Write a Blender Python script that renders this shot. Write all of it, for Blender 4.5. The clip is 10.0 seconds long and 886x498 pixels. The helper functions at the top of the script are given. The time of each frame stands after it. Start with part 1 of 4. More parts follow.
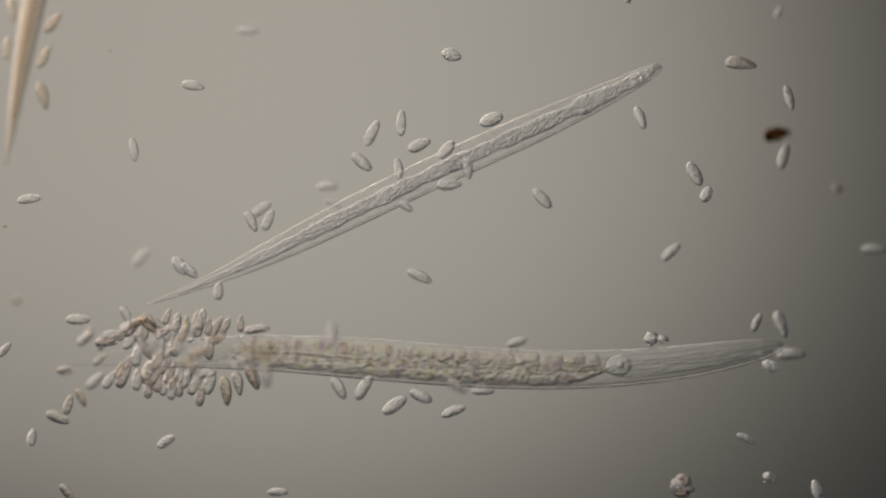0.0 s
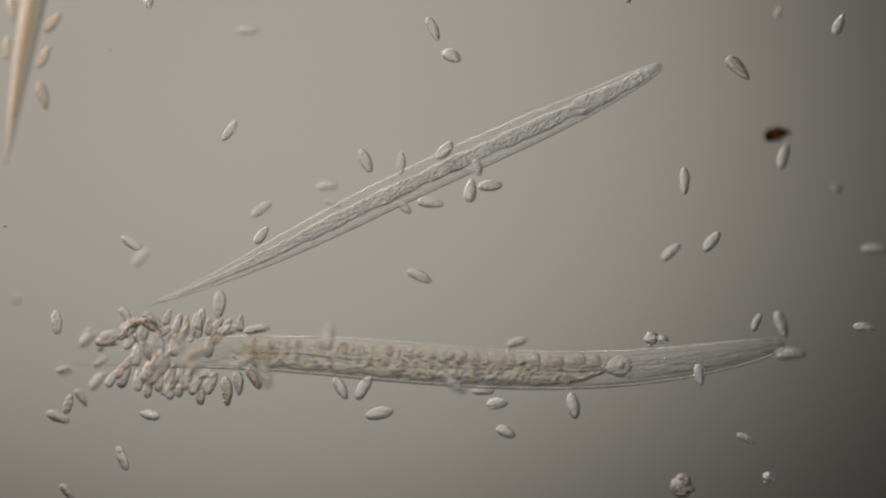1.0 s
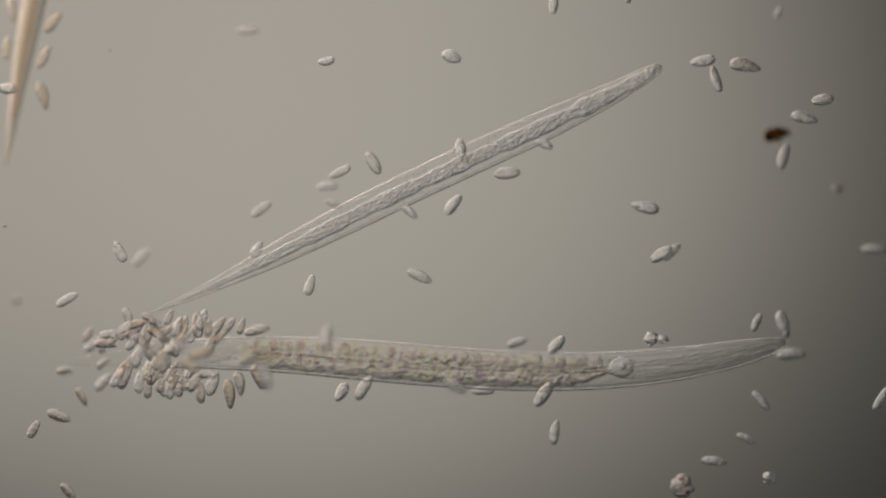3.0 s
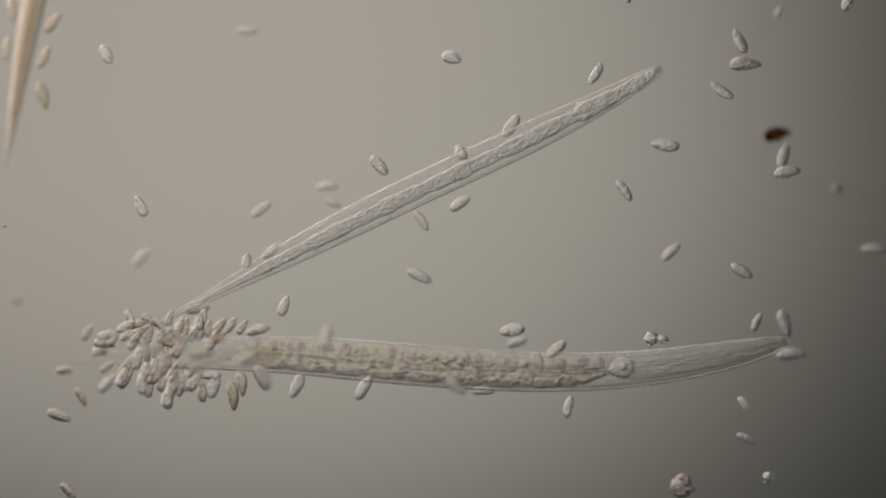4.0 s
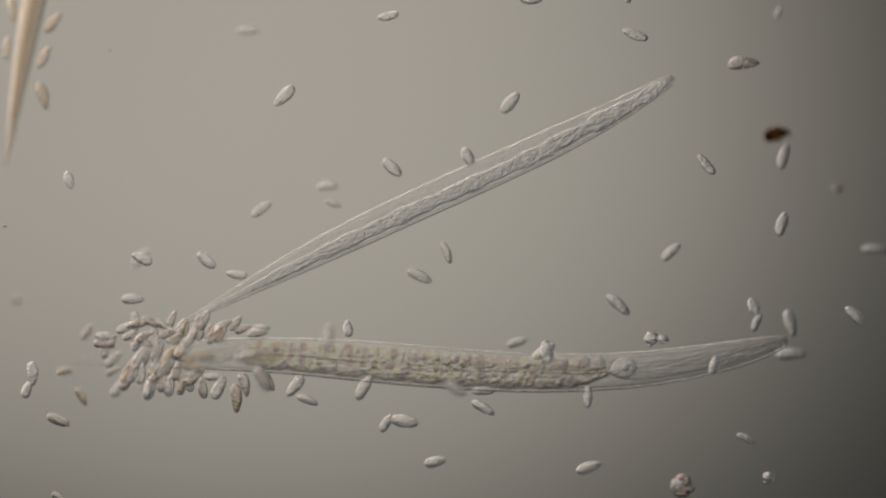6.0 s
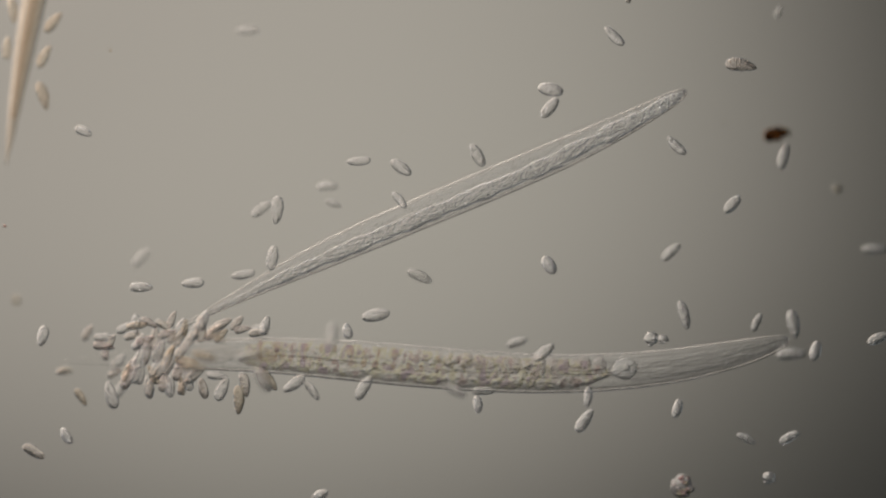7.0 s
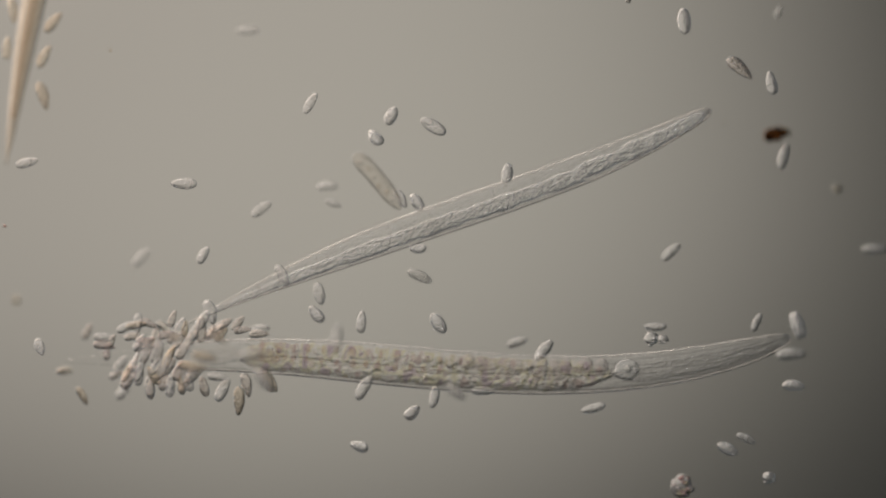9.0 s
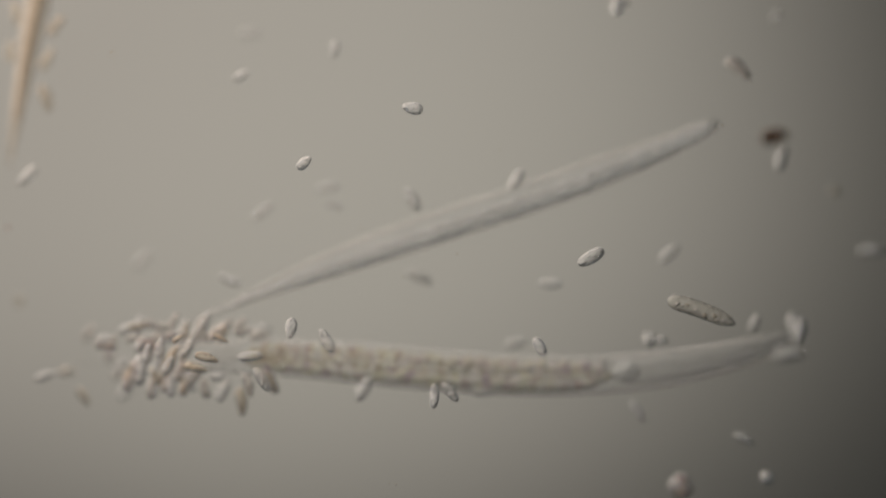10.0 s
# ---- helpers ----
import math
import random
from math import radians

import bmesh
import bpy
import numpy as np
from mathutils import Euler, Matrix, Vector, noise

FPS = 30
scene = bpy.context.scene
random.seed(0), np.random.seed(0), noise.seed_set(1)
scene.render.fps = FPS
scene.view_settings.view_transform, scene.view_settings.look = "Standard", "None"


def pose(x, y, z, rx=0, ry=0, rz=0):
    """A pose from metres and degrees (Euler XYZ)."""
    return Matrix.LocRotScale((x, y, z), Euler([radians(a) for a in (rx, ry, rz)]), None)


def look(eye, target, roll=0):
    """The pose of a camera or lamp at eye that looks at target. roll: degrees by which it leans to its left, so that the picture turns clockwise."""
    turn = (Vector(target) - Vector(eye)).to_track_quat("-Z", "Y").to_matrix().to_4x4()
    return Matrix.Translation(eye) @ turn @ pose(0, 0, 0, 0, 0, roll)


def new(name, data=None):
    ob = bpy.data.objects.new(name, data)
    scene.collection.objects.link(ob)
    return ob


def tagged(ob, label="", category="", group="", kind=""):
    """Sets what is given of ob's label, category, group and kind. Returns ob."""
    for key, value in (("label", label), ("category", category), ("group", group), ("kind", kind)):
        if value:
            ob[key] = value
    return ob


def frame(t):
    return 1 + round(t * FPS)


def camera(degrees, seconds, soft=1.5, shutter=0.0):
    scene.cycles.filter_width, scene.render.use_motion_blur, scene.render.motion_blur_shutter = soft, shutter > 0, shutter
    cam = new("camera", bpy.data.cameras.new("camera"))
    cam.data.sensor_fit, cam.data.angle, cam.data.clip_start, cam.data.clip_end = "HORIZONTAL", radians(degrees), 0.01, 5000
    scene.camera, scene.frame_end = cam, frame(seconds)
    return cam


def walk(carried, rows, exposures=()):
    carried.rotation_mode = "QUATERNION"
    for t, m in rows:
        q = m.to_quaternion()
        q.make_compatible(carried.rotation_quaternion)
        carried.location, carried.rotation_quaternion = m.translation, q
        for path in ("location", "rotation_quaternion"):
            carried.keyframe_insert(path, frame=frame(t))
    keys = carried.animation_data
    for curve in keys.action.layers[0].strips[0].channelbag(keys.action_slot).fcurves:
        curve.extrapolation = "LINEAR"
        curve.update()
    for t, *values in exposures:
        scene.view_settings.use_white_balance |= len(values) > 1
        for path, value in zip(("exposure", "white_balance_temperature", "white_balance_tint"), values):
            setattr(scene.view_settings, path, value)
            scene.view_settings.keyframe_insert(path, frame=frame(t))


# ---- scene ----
# One metre here stands for one millimetre on the microscope slide.
K = 1.2 / 1568          # metres to one step of the plan's grid, 1568 steps across the field
EYE = 24.0              # working distance of the objective
DEPTH = 8.0             # how far below the slide the condenser's field lies
WIDER = (EYE + DEPTH) / EYE
TIMES = [0.5 * i for i in range(21)]


def at(x, y, z=0.0):
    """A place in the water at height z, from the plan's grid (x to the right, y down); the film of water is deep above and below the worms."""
    z = 2 * z if z < 0 else z + 2.15 * max(0, z - 0.046)
    f = (EYE - z) / EYE
    return Vector(((x - 784) * K * f, (441 - y) * K * f, z))


# ---- camera: looks straight down; near the end the focus is raised ----
cam = camera(2.8648, 10.0, soft=2.2)
cam.data.dof.use_dof = True
cam.data.dof.focus_distance = EYE
cam.data.dof.aperture_fstop = 0.464
walk(cam, [(0, pose(0, 0, EYE)), (9.45, pose(0, 0, EYE)), (9.6, pose(0, 0, EYE + 0.08)), (9.75, pose(0, 0.002, EYE + 0.160)), (10, pose(0, 0.002, EYE + 0.172))])

# ---- light: the graded glowing field under the slide, an added fill spot, faint ambient light ----
world = bpy.data.worlds.new("world")
scene.world = world
world.use_nodes = True
world.node_tree.nodes["Background"].inputs[0].default_value = (0.9, 0.95, 1.0, 1)
world.node_tree.nodes["Background"].inputs[1].default_value = 0.2

# unseen spot added to brighten the bodies and give them relief
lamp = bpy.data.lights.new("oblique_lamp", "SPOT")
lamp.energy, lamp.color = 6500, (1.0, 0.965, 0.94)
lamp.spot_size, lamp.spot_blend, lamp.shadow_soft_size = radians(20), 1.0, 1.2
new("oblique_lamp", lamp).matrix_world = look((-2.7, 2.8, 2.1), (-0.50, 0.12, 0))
scene.view_settings.exposure = 0.0


# ---- materials ----
def nodes_of(name):
    m = bpy.data.materials.new(name)
    m.use_nodes = True
    return m, m.node_tree.nodes, m.node_tree.links, m.node_tree.nodes["Principled BSDF"]


def ramp(nodes, stops):
    r = nodes.new("ShaderNodeValToRGB")
    while len(r.color_ramp.elements) < len(stops):
        r.color_ramp.elements.new(0.5)
    for e, (p, c) in zip(r.color_ramp.elements, stops):
        e.position, e.color = p, (*c, 1)
    return r


def tissue(name, low, high, ior, size=0.008, bump=0.4, rough=0.02, vary="", spread=0.3, film=1.0, chalk=0.0):
    """Clear living matter that bends and tints the light from below: grain at two scales, fine relief."""
    m, n, l, p = nodes_of(name)
    co = n.new("ShaderNodeTexCoord")
    coarse, fine = n.new("ShaderNodeTexNoise"), n.new("ShaderNodeTexNoise")
    coarse.inputs["Scale"].default_value, fine.inputs["Scale"].default_value = 0.3 / size, 1.6 / size
    coarse.inputs["Detail"].default_value, fine.inputs["Detail"].default_value = 2, 2
    l.new(co.outputs["Object"], coarse.inputs["Vector"])
    l.new(co.outputs["Object"], fine.inputs["Vector"])
    mix = n.new("ShaderNodeMath")
    mix.operation = "MULTIPLY_ADD"
    l.new(fine.outputs["Fac"], mix.inputs[0])
    mix.inputs[1].default_value = 0.5
    l.new(coarse.outputs["Fac"], mix.inputs[2])
    add = n.new("ShaderNodeMath")
    add.operation = "MULTIPLY_ADD"
    if vary == "island":
        g = n.new("ShaderNodeNewGeometry")
        l.new(g.outputs["Random Per Island"], add.inputs[0])
    elif vary == "object":
        g = n.new("ShaderNodeObjectInfo")
        l.new(g.outputs["Random"], add.inputs[0])
    else:
        add.inputs[0].default_value = 0.5
    add.inputs[1].default_value = spread * 2
    l.new(mix.outputs[0], add.inputs[2])
    sc = n.new("ShaderNodeMath")
    sc.operation = "MULTIPLY"
    sc.inputs[1].default_value = 0.75
    l.new(add.outputs[0], sc.inputs[0])
    r = ramp(n, [(0.45, low), (1.0, high)])
    l.new(sc.outputs[0], r.inputs["Fac"])
    l.new(r.outputs["Color"], p.inputs["Base Color"])
    p.inputs["Roughness"].default_value = rough
    p.inputs["Transmission Weight"].default_value, p.inputs["IOR"].default_value = 1 - chalk, ior
    if film < 1:
        # a thin clear skin: part of the light goes straight through, part is bent
        t, mixer = n.new("ShaderNodeBsdfTransparent"), n.new("ShaderNodeMixShader")
        mixer.inputs[0].default_value = film
        l.new(t.outputs[0], mixer.inputs[1])
        l.new(p.outputs[0], mixer.inputs[2])
        l.new(mixer.outputs[0], n["Material Output"].inputs["Surface"])
    b = n.new("ShaderNodeBump")
    b.inputs["Strength"].default_value, b.inputs["Distance"].default_value = bump, size * 0.35
    l.new(fine.outputs["Fac"], b.inputs["Height"])
    l.new(b.outputs["Normal"], p.inputs["Normal"])
    return m


def patchy(name, stops, ior, size=0.016, chalk=0.0):
    """Gut contents: soft patches of several colours under fine grain."""
    m = tissue(name, stops[0][1], stops[-1][1], ior, size=0.006, bump=0.35, chalk=chalk)
    n, l = m.node_tree.nodes, m.node_tree.links
    co, mp, big = n.new("ShaderNodeTexCoord"), n.new("ShaderNodeMapping"), n.new("ShaderNodeTexNoise")
    mp.inputs["Scale"].default_value = (1.5, 0.9, 1)
    big.inputs["Scale"].default_value, big.inputs["Detail"].default_value = 0.7 / size, 4
    l.new(co.outputs["UV"], mp.inputs["Vector"])
    l.new(mp.outputs["Vector"], big.inputs["Vector"])
    r = ramp(n, stops)
    l.new(big.outputs["Fac"], r.inputs["Fac"])
    l.new(r.outputs["Color"], n["Principled BSDF"].inputs["Base Color"])
    return m


CUTICLE = tissue("cuticle", (0.995, 0.995, 0.998), (1.0, 1.0, 1.0), 0.962, size=0.02, bump=0.05, rough=0.0, film=0.75)
CUTICLE_THIN = tissue("cuticle_thin", (0.985, 0.985, 0.985), (0.995, 0.995, 0.995), 0.97, size=0.02, bump=0.05, rough=0.0, film=0.3)
WALL = tissue("body_wall", (0.98, 0.982, 0.992), (0.995, 0.996, 1.0), 0.985, size=0.008, bump=0.3, rough=0.0, film=0.4)
PELLICLE = tissue("pellicle", (0.98, 0.962, 0.95), (1.0, 0.988, 0.975), 0.935, size=0.009, bump=0.9, rough=0.06, vary="object", spread=0.25, chalk=0.05)
PELLICLE_WARM = tissue("pellicle_fed", (0.79, 0.715, 0.72), (0.975, 0.935, 0.89), 0.925, size=0.007, bump=0.6, rough=0.1, vary="object", spread=0.35, chalk=0.025)
PELLICLE_AMBER = tissue("pellicle_amber", (0.80, 0.70, 0.60), (0.95, 0.88, 0.78), 0.92, size=0.007, bump=0.5, rough=0.1, vary="object", spread=0.35, chalk=0.01)
PELLICLE_DARK = tissue("pellicle_dark", (0.85, 0.80, 0.77), (0.97, 0.93, 0.90), 0.93, size=0.006, bump=0.8, rough=0.08, vary="object", spread=0.25, chalk=0.02)
PELLICLE_CLEAR = tissue("pellicle_clear", (0.975, 0.96, 0.945), (0.998, 0.988, 0.975), 0.945, size=0.009, bump=0.7, rough=0.08, vary="object", spread=0.25, chalk=0.05)
VACUOLE = tissue("vacuole", (0.93, 0.90, 0.88), (0.995, 0.985, 0.975), 0.945, size=0.004, bump=0.2, vary="object", spread=0.5, chalk=0.02)
BUBBLE = tissue("bubble", (0.90, 0.88, 0.86), (0.99, 0.98, 0.97), 0.90, size=0.004, bump=0.1, rough=0.0)
GRANULE = tissue("granule", (0.66, 0.63, 0.60), (0.90, 0.88, 0.85), 0.95, size=0.004, bump=0.3, vary="island", spread=0.5)
ENDOPLASM = tissue("endoplasm", (0.92, 0.895, 0.875), (1.0, 0.99, 0.98), 0.95, size=0.004, bump=0.3, vary="island", spread=0.5, chalk=0.02)
ENDOPLASM_WARM = tissue("endoplasm_fed", (0.80, 0.72, 0.66), (0.98, 0.93, 0.88), 0.95, size=0.004, bump=0.3, vary="island", spread=0.6)
OLIVE = tissue("pellicle_olive", (0.87, 0.84, 0.78), (0.97, 0.945, 0.905), 0.955, size=0.008, bump=0.5, rough=0.1, chalk=0.02)
ENDOPLASM_OLIVE = tissue("endoplasm_olive", (0.82, 0.79, 0.72), (0.99, 0.97, 0.94), 0.965, size=0.004, bump=0.3, vary="island", spread=0.7, chalk=0.02)
FLECK = tissue("fleck", (0.86, 0.85, 0.83), (1.0, 0.99, 0.98), 0.95, size=0.004, bump=0.3, vary="island", spread=0.7, chalk=0.06)
RIDGE = tissue("ridge", (0.92, 0.92, 0.91), (0.99, 0.98, 0.97), 0.90, size=0.01, bump=0.1)
GRAIN = tissue("grain", (0.90, 0.88, 0.86), (0.99, 0.98, 0.97), 0.94, size=0.004, bump=0.2, vary="island", spread=0.5)
GUT_GREY = tissue("gut_grey", (0.985, 0.975, 0.945), (1.0, 0.99, 0.965), 0.895, size=0.005, bump=0.4, rough=0.0, chalk=0.10)
GUT_BROWN = tissue("gut_brown", (0.82, 0.76, 0.70), (0.95, 0.91, 0.86), 0.985, size=0.008, bump=0.5)
GUT_MIXED = patchy("gut_mixed", [(0.34, (0.77, 0.675, 0.73)), (0.41, (0.92, 0.845, 0.82)), (0.47, (0.965, 0.935, 0.74)), (0.53, (1.0, 0.99, 0.96)), (0.59, (0.975, 0.94, 0.90)), (0.66, (0.83, 0.725, 0.69))], 0.932, size=0.015, chalk=0.055)
CELL_PALE = tissue("cell_pale", (0.95, 0.95, 0.955), (0.99, 0.99, 0.99), 0.97, size=0.006, bump=0.5)
CELL_PINK = tissue("cell_pink", (0.93, 0.89, 0.885), (0.99, 0.965, 0.955), 0.975, size=0.005, bump=1.0, rough=0.03, chalk=0.03)
CELL_RUSTY = tissue("cell_rusty", (0.80, 0.70, 0.68), (0.94, 0.87, 0.85), 0.985, size=0.004, bump=0.6, rough=0.2)
# gut lumen and dark bits; also painted shade along the nematodes' lower edge
LUMEN_RIM_SHADE = tissue("lumen", (0.50, 0.48, 0.46), (0.72, 0.70, 0.68), 0.93, size=0.006, bump=0.3)
MUSCLE = tissue("muscle", (0.985, 0.985, 0.99), (1.0, 1.0, 1.0), 0.972, size=0.006, bump=0.5, chalk=0.018)
MUSCLE_FAINT = tissue("muscle_faint", (0.985, 0.985, 0.99), (1.0, 1.0, 1.0), 0.978, size=0.006, bump=0.5, chalk=0.008)
PHARYNX = tissue("pharynx", (0.96, 0.955, 0.95), (0.995, 0.99, 0.985), 0.968, size=0.006, bump=0.5, chalk=0.015)
BULB = tissue("bulb", (0.96, 0.96, 0.955), (0.99, 0.99, 0.985), 0.976, size=0.006, bump=0.4, chalk=0.03)
LOBE = tissue("lobe", (0.95, 0.93, 0.91), (0.99, 0.98, 0.97), 0.975, size=0.008, bump=0.4, chalk=0.02)
CLUMP = tissue("clump", (0.86, 0.79, 0.79), (0.98, 0.94, 0.94), 0.968, size=0.006, bump=0.6, rough=0.1, vary="object", spread=0.4, chalk=0.03)
CLUMP_PINK = tissue("clump_pink", (0.86, 0.64, 0.64), (0.97, 0.83, 0.82), 0.968, size=0.006, bump=0.6, rough=0.1, vary="object", spread=0.4)
CLUMP_YELLOW = tissue("clump_yellow", (0.86, 0.80, 0.58), (0.97, 0.94, 0.78), 0.968, size=0.006, bump=0.6, rough=0.1, vary="object", spread=0.4)
FAR_SKIN = tissue("far_skin", (0.79, 0.71, 0.62), (0.91, 0.84, 0.76), 0.948, size=0.02, bump=0.2, rough=0.1)
FAR_GUT = tissue("far_gut", (0.80, 0.70, 0.61), (0.92, 0.84, 0.76), 0.985, size=0.015, bump=0.3, rough=0.1)
AMBER = tissue("amber", (0.45, 0.30, 0.12), (0.70, 0.55, 0.30), 0.95, size=0.006)
SPECK = tissue("speck_brown", (0.004, 0.002, 0.002), (0.60, 0.24, 0.07), 0.975, size=0.012, bump=0.4, rough=0.25, spread=0.12)
SPECK_RED = tissue("speck_red", (0.75, 0.50, 0.46), (0.90, 0.70, 0.66), 0.97, size=0.004)
FAINT = tissue("faint_debris", (0.92, 0.88, 0.82), (0.98, 0.95, 0.90), 0.985, size=0.006)


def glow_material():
    """The condenser's glow: falloff painted into its emission, unseen side brightened to shape relief."""
    m, n, l, p = nodes_of("graded_glow")
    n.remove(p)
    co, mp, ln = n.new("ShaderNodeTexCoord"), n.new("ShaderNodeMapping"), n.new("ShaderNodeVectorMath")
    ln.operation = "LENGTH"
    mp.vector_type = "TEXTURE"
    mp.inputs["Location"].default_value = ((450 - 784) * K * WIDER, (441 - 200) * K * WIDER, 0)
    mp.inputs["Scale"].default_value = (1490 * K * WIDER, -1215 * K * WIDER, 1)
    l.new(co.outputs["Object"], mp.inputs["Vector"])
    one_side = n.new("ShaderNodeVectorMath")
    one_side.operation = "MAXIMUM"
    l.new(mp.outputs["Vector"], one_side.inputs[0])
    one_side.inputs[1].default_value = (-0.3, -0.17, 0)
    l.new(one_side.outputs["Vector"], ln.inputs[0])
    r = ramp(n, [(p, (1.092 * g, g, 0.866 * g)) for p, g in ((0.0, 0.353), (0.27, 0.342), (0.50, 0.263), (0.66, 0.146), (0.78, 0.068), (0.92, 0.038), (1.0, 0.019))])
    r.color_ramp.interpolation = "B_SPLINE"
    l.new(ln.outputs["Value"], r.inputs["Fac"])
    # gain added past the part seen directly, so bent rays brighten one side
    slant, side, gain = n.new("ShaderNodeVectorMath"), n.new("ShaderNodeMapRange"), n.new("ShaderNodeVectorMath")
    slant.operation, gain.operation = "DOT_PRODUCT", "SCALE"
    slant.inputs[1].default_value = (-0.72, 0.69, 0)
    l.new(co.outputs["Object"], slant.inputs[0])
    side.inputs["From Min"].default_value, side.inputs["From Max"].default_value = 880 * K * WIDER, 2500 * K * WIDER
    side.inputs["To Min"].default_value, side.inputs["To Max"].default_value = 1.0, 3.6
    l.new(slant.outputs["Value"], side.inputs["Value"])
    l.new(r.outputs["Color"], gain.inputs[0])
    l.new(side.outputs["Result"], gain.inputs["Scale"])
    # colour fringes painted in: rosier on the bright side, greener on the dark
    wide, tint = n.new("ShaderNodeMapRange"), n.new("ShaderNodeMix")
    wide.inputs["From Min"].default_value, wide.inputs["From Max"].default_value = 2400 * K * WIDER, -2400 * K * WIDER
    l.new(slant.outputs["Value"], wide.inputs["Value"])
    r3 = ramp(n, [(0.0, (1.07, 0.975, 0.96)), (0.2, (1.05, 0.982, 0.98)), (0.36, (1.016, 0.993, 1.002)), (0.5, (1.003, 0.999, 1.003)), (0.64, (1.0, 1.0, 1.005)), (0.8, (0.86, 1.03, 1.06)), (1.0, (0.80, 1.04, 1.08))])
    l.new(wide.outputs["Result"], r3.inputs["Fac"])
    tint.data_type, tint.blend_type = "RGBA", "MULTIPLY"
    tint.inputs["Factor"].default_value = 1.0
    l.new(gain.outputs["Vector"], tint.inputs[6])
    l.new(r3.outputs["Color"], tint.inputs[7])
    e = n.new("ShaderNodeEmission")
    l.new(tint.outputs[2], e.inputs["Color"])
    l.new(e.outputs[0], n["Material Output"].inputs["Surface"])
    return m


def glass_material():
    """Thin clear glass: light goes straight through, with a faint sheen."""
    m, n, l, p = nodes_of("slide_glass")
    n.remove(p)
    t, g, mix = n.new("ShaderNodeBsdfTransparent"), n.new("ShaderNodeBsdfGlossy"), n.new("ShaderNodeMixShader")
    t.inputs["Color"].default_value = (0.99, 1.0, 0.995, 1)
    g.inputs["Roughness"].default_value = 0.05
    mix.inputs[0].default_value = 0.01
    l.new(t.outputs[0], mix.inputs[1])
    l.new(g.outputs[0], mix.inputs[2])
    l.new(mix.outputs[0], n["Material Output"].inputs["Surface"])
    return m


# ---- builders ----
def mesh_of(name, bm, material):
    for f in bm.faces:
        f.smooth = True
    me = bpy.data.meshes.new(name)
    bm.to_mesh(me)
    bm.free()
    me.materials.append(material)
    return me


def part(name, data, parent, label="", m=None):
    ob = new(name, data)
    ob.parent = parent
    if m is not None:
        ob.matrix_basis = m
    return tagged(ob, label) if label else ob


def box(sx, sy, sz, bevel=0.0):
    bm = bmesh.new()
    bmesh.ops.create_cube(bm, size=1, matrix=Matrix.Diagonal((sx, sy, sz, 1)))
    if bevel:
        bmesh.ops.bevel(bm, geom=bm.edges[:], offset=bevel, segments=3, affect="EDGES", profile=0.5)
    return bm


def revolve(bm, xs, rs, sides=20, bend=None, flat=0.0):
    """A closed body round the x axis, with radius rs at xs."""
    rings = []
    for x, r in zip(xs, rs):
        dy, dz = bend(x) if bend else (0, 0)
        ring = []
        for i in range(sides):
            c, w = math.cos(2 * math.pi * i / sides), math.sin(2 * math.pi * i / sides)
            if flat:
                w = flat * (w ** 1.5 if w > 0 else -0.35 * abs(w) ** 1.5)
            ring.append(bm.verts.new((x, dy + r * c, dz + r * w)))
        rings.append(ring)
    for a, b in zip(rings, rings[1:]):
        for i in range(sides):
            bm.faces.new((a[i], a[(i + 1) % sides], b[(i + 1) % sides], b[i]))
    return rings


def close_ends(bm, rings):
    for ring, flip in ((rings[0], True), (rings[-1], False)):
        bm.faces.new(ring[::-1] if not flip else ring)
    bmesh.ops.recalc_face_normals(bm, faces=bm.faces[:])


def blob(bm, centre, r, squash=(1, 1, 1), sub=1):
    m = Matrix.Translation(centre) @ Euler((random.random() * 6, random.random() * 6, random.random() * 6)).to_matrix().to_4x4() @ Matrix.Diagonal((*[r * s for s in squash], 1))
    bmesh.ops.create_icosphere(bm, subdivisions=sub, radius=1, matrix=m)


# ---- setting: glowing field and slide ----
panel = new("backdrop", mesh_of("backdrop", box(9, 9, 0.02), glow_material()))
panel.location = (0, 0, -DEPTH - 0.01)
tagged(panel, "warm grey glowing panel with falloff painted in, brightened on one unseen side", "light field", kind="structure")
slide = new("floor", mesh_of("floor", box(3.2, 2.2, 0.05, 0.004), glass_material()))
slide.location = (0, 0, -0.20)
slide.visible_shadow = False
tagged(slide, "clear glass microscope slide under the water film", "glass slide", kind="structure")


# ---- ciliates ----
SHAPES = {}


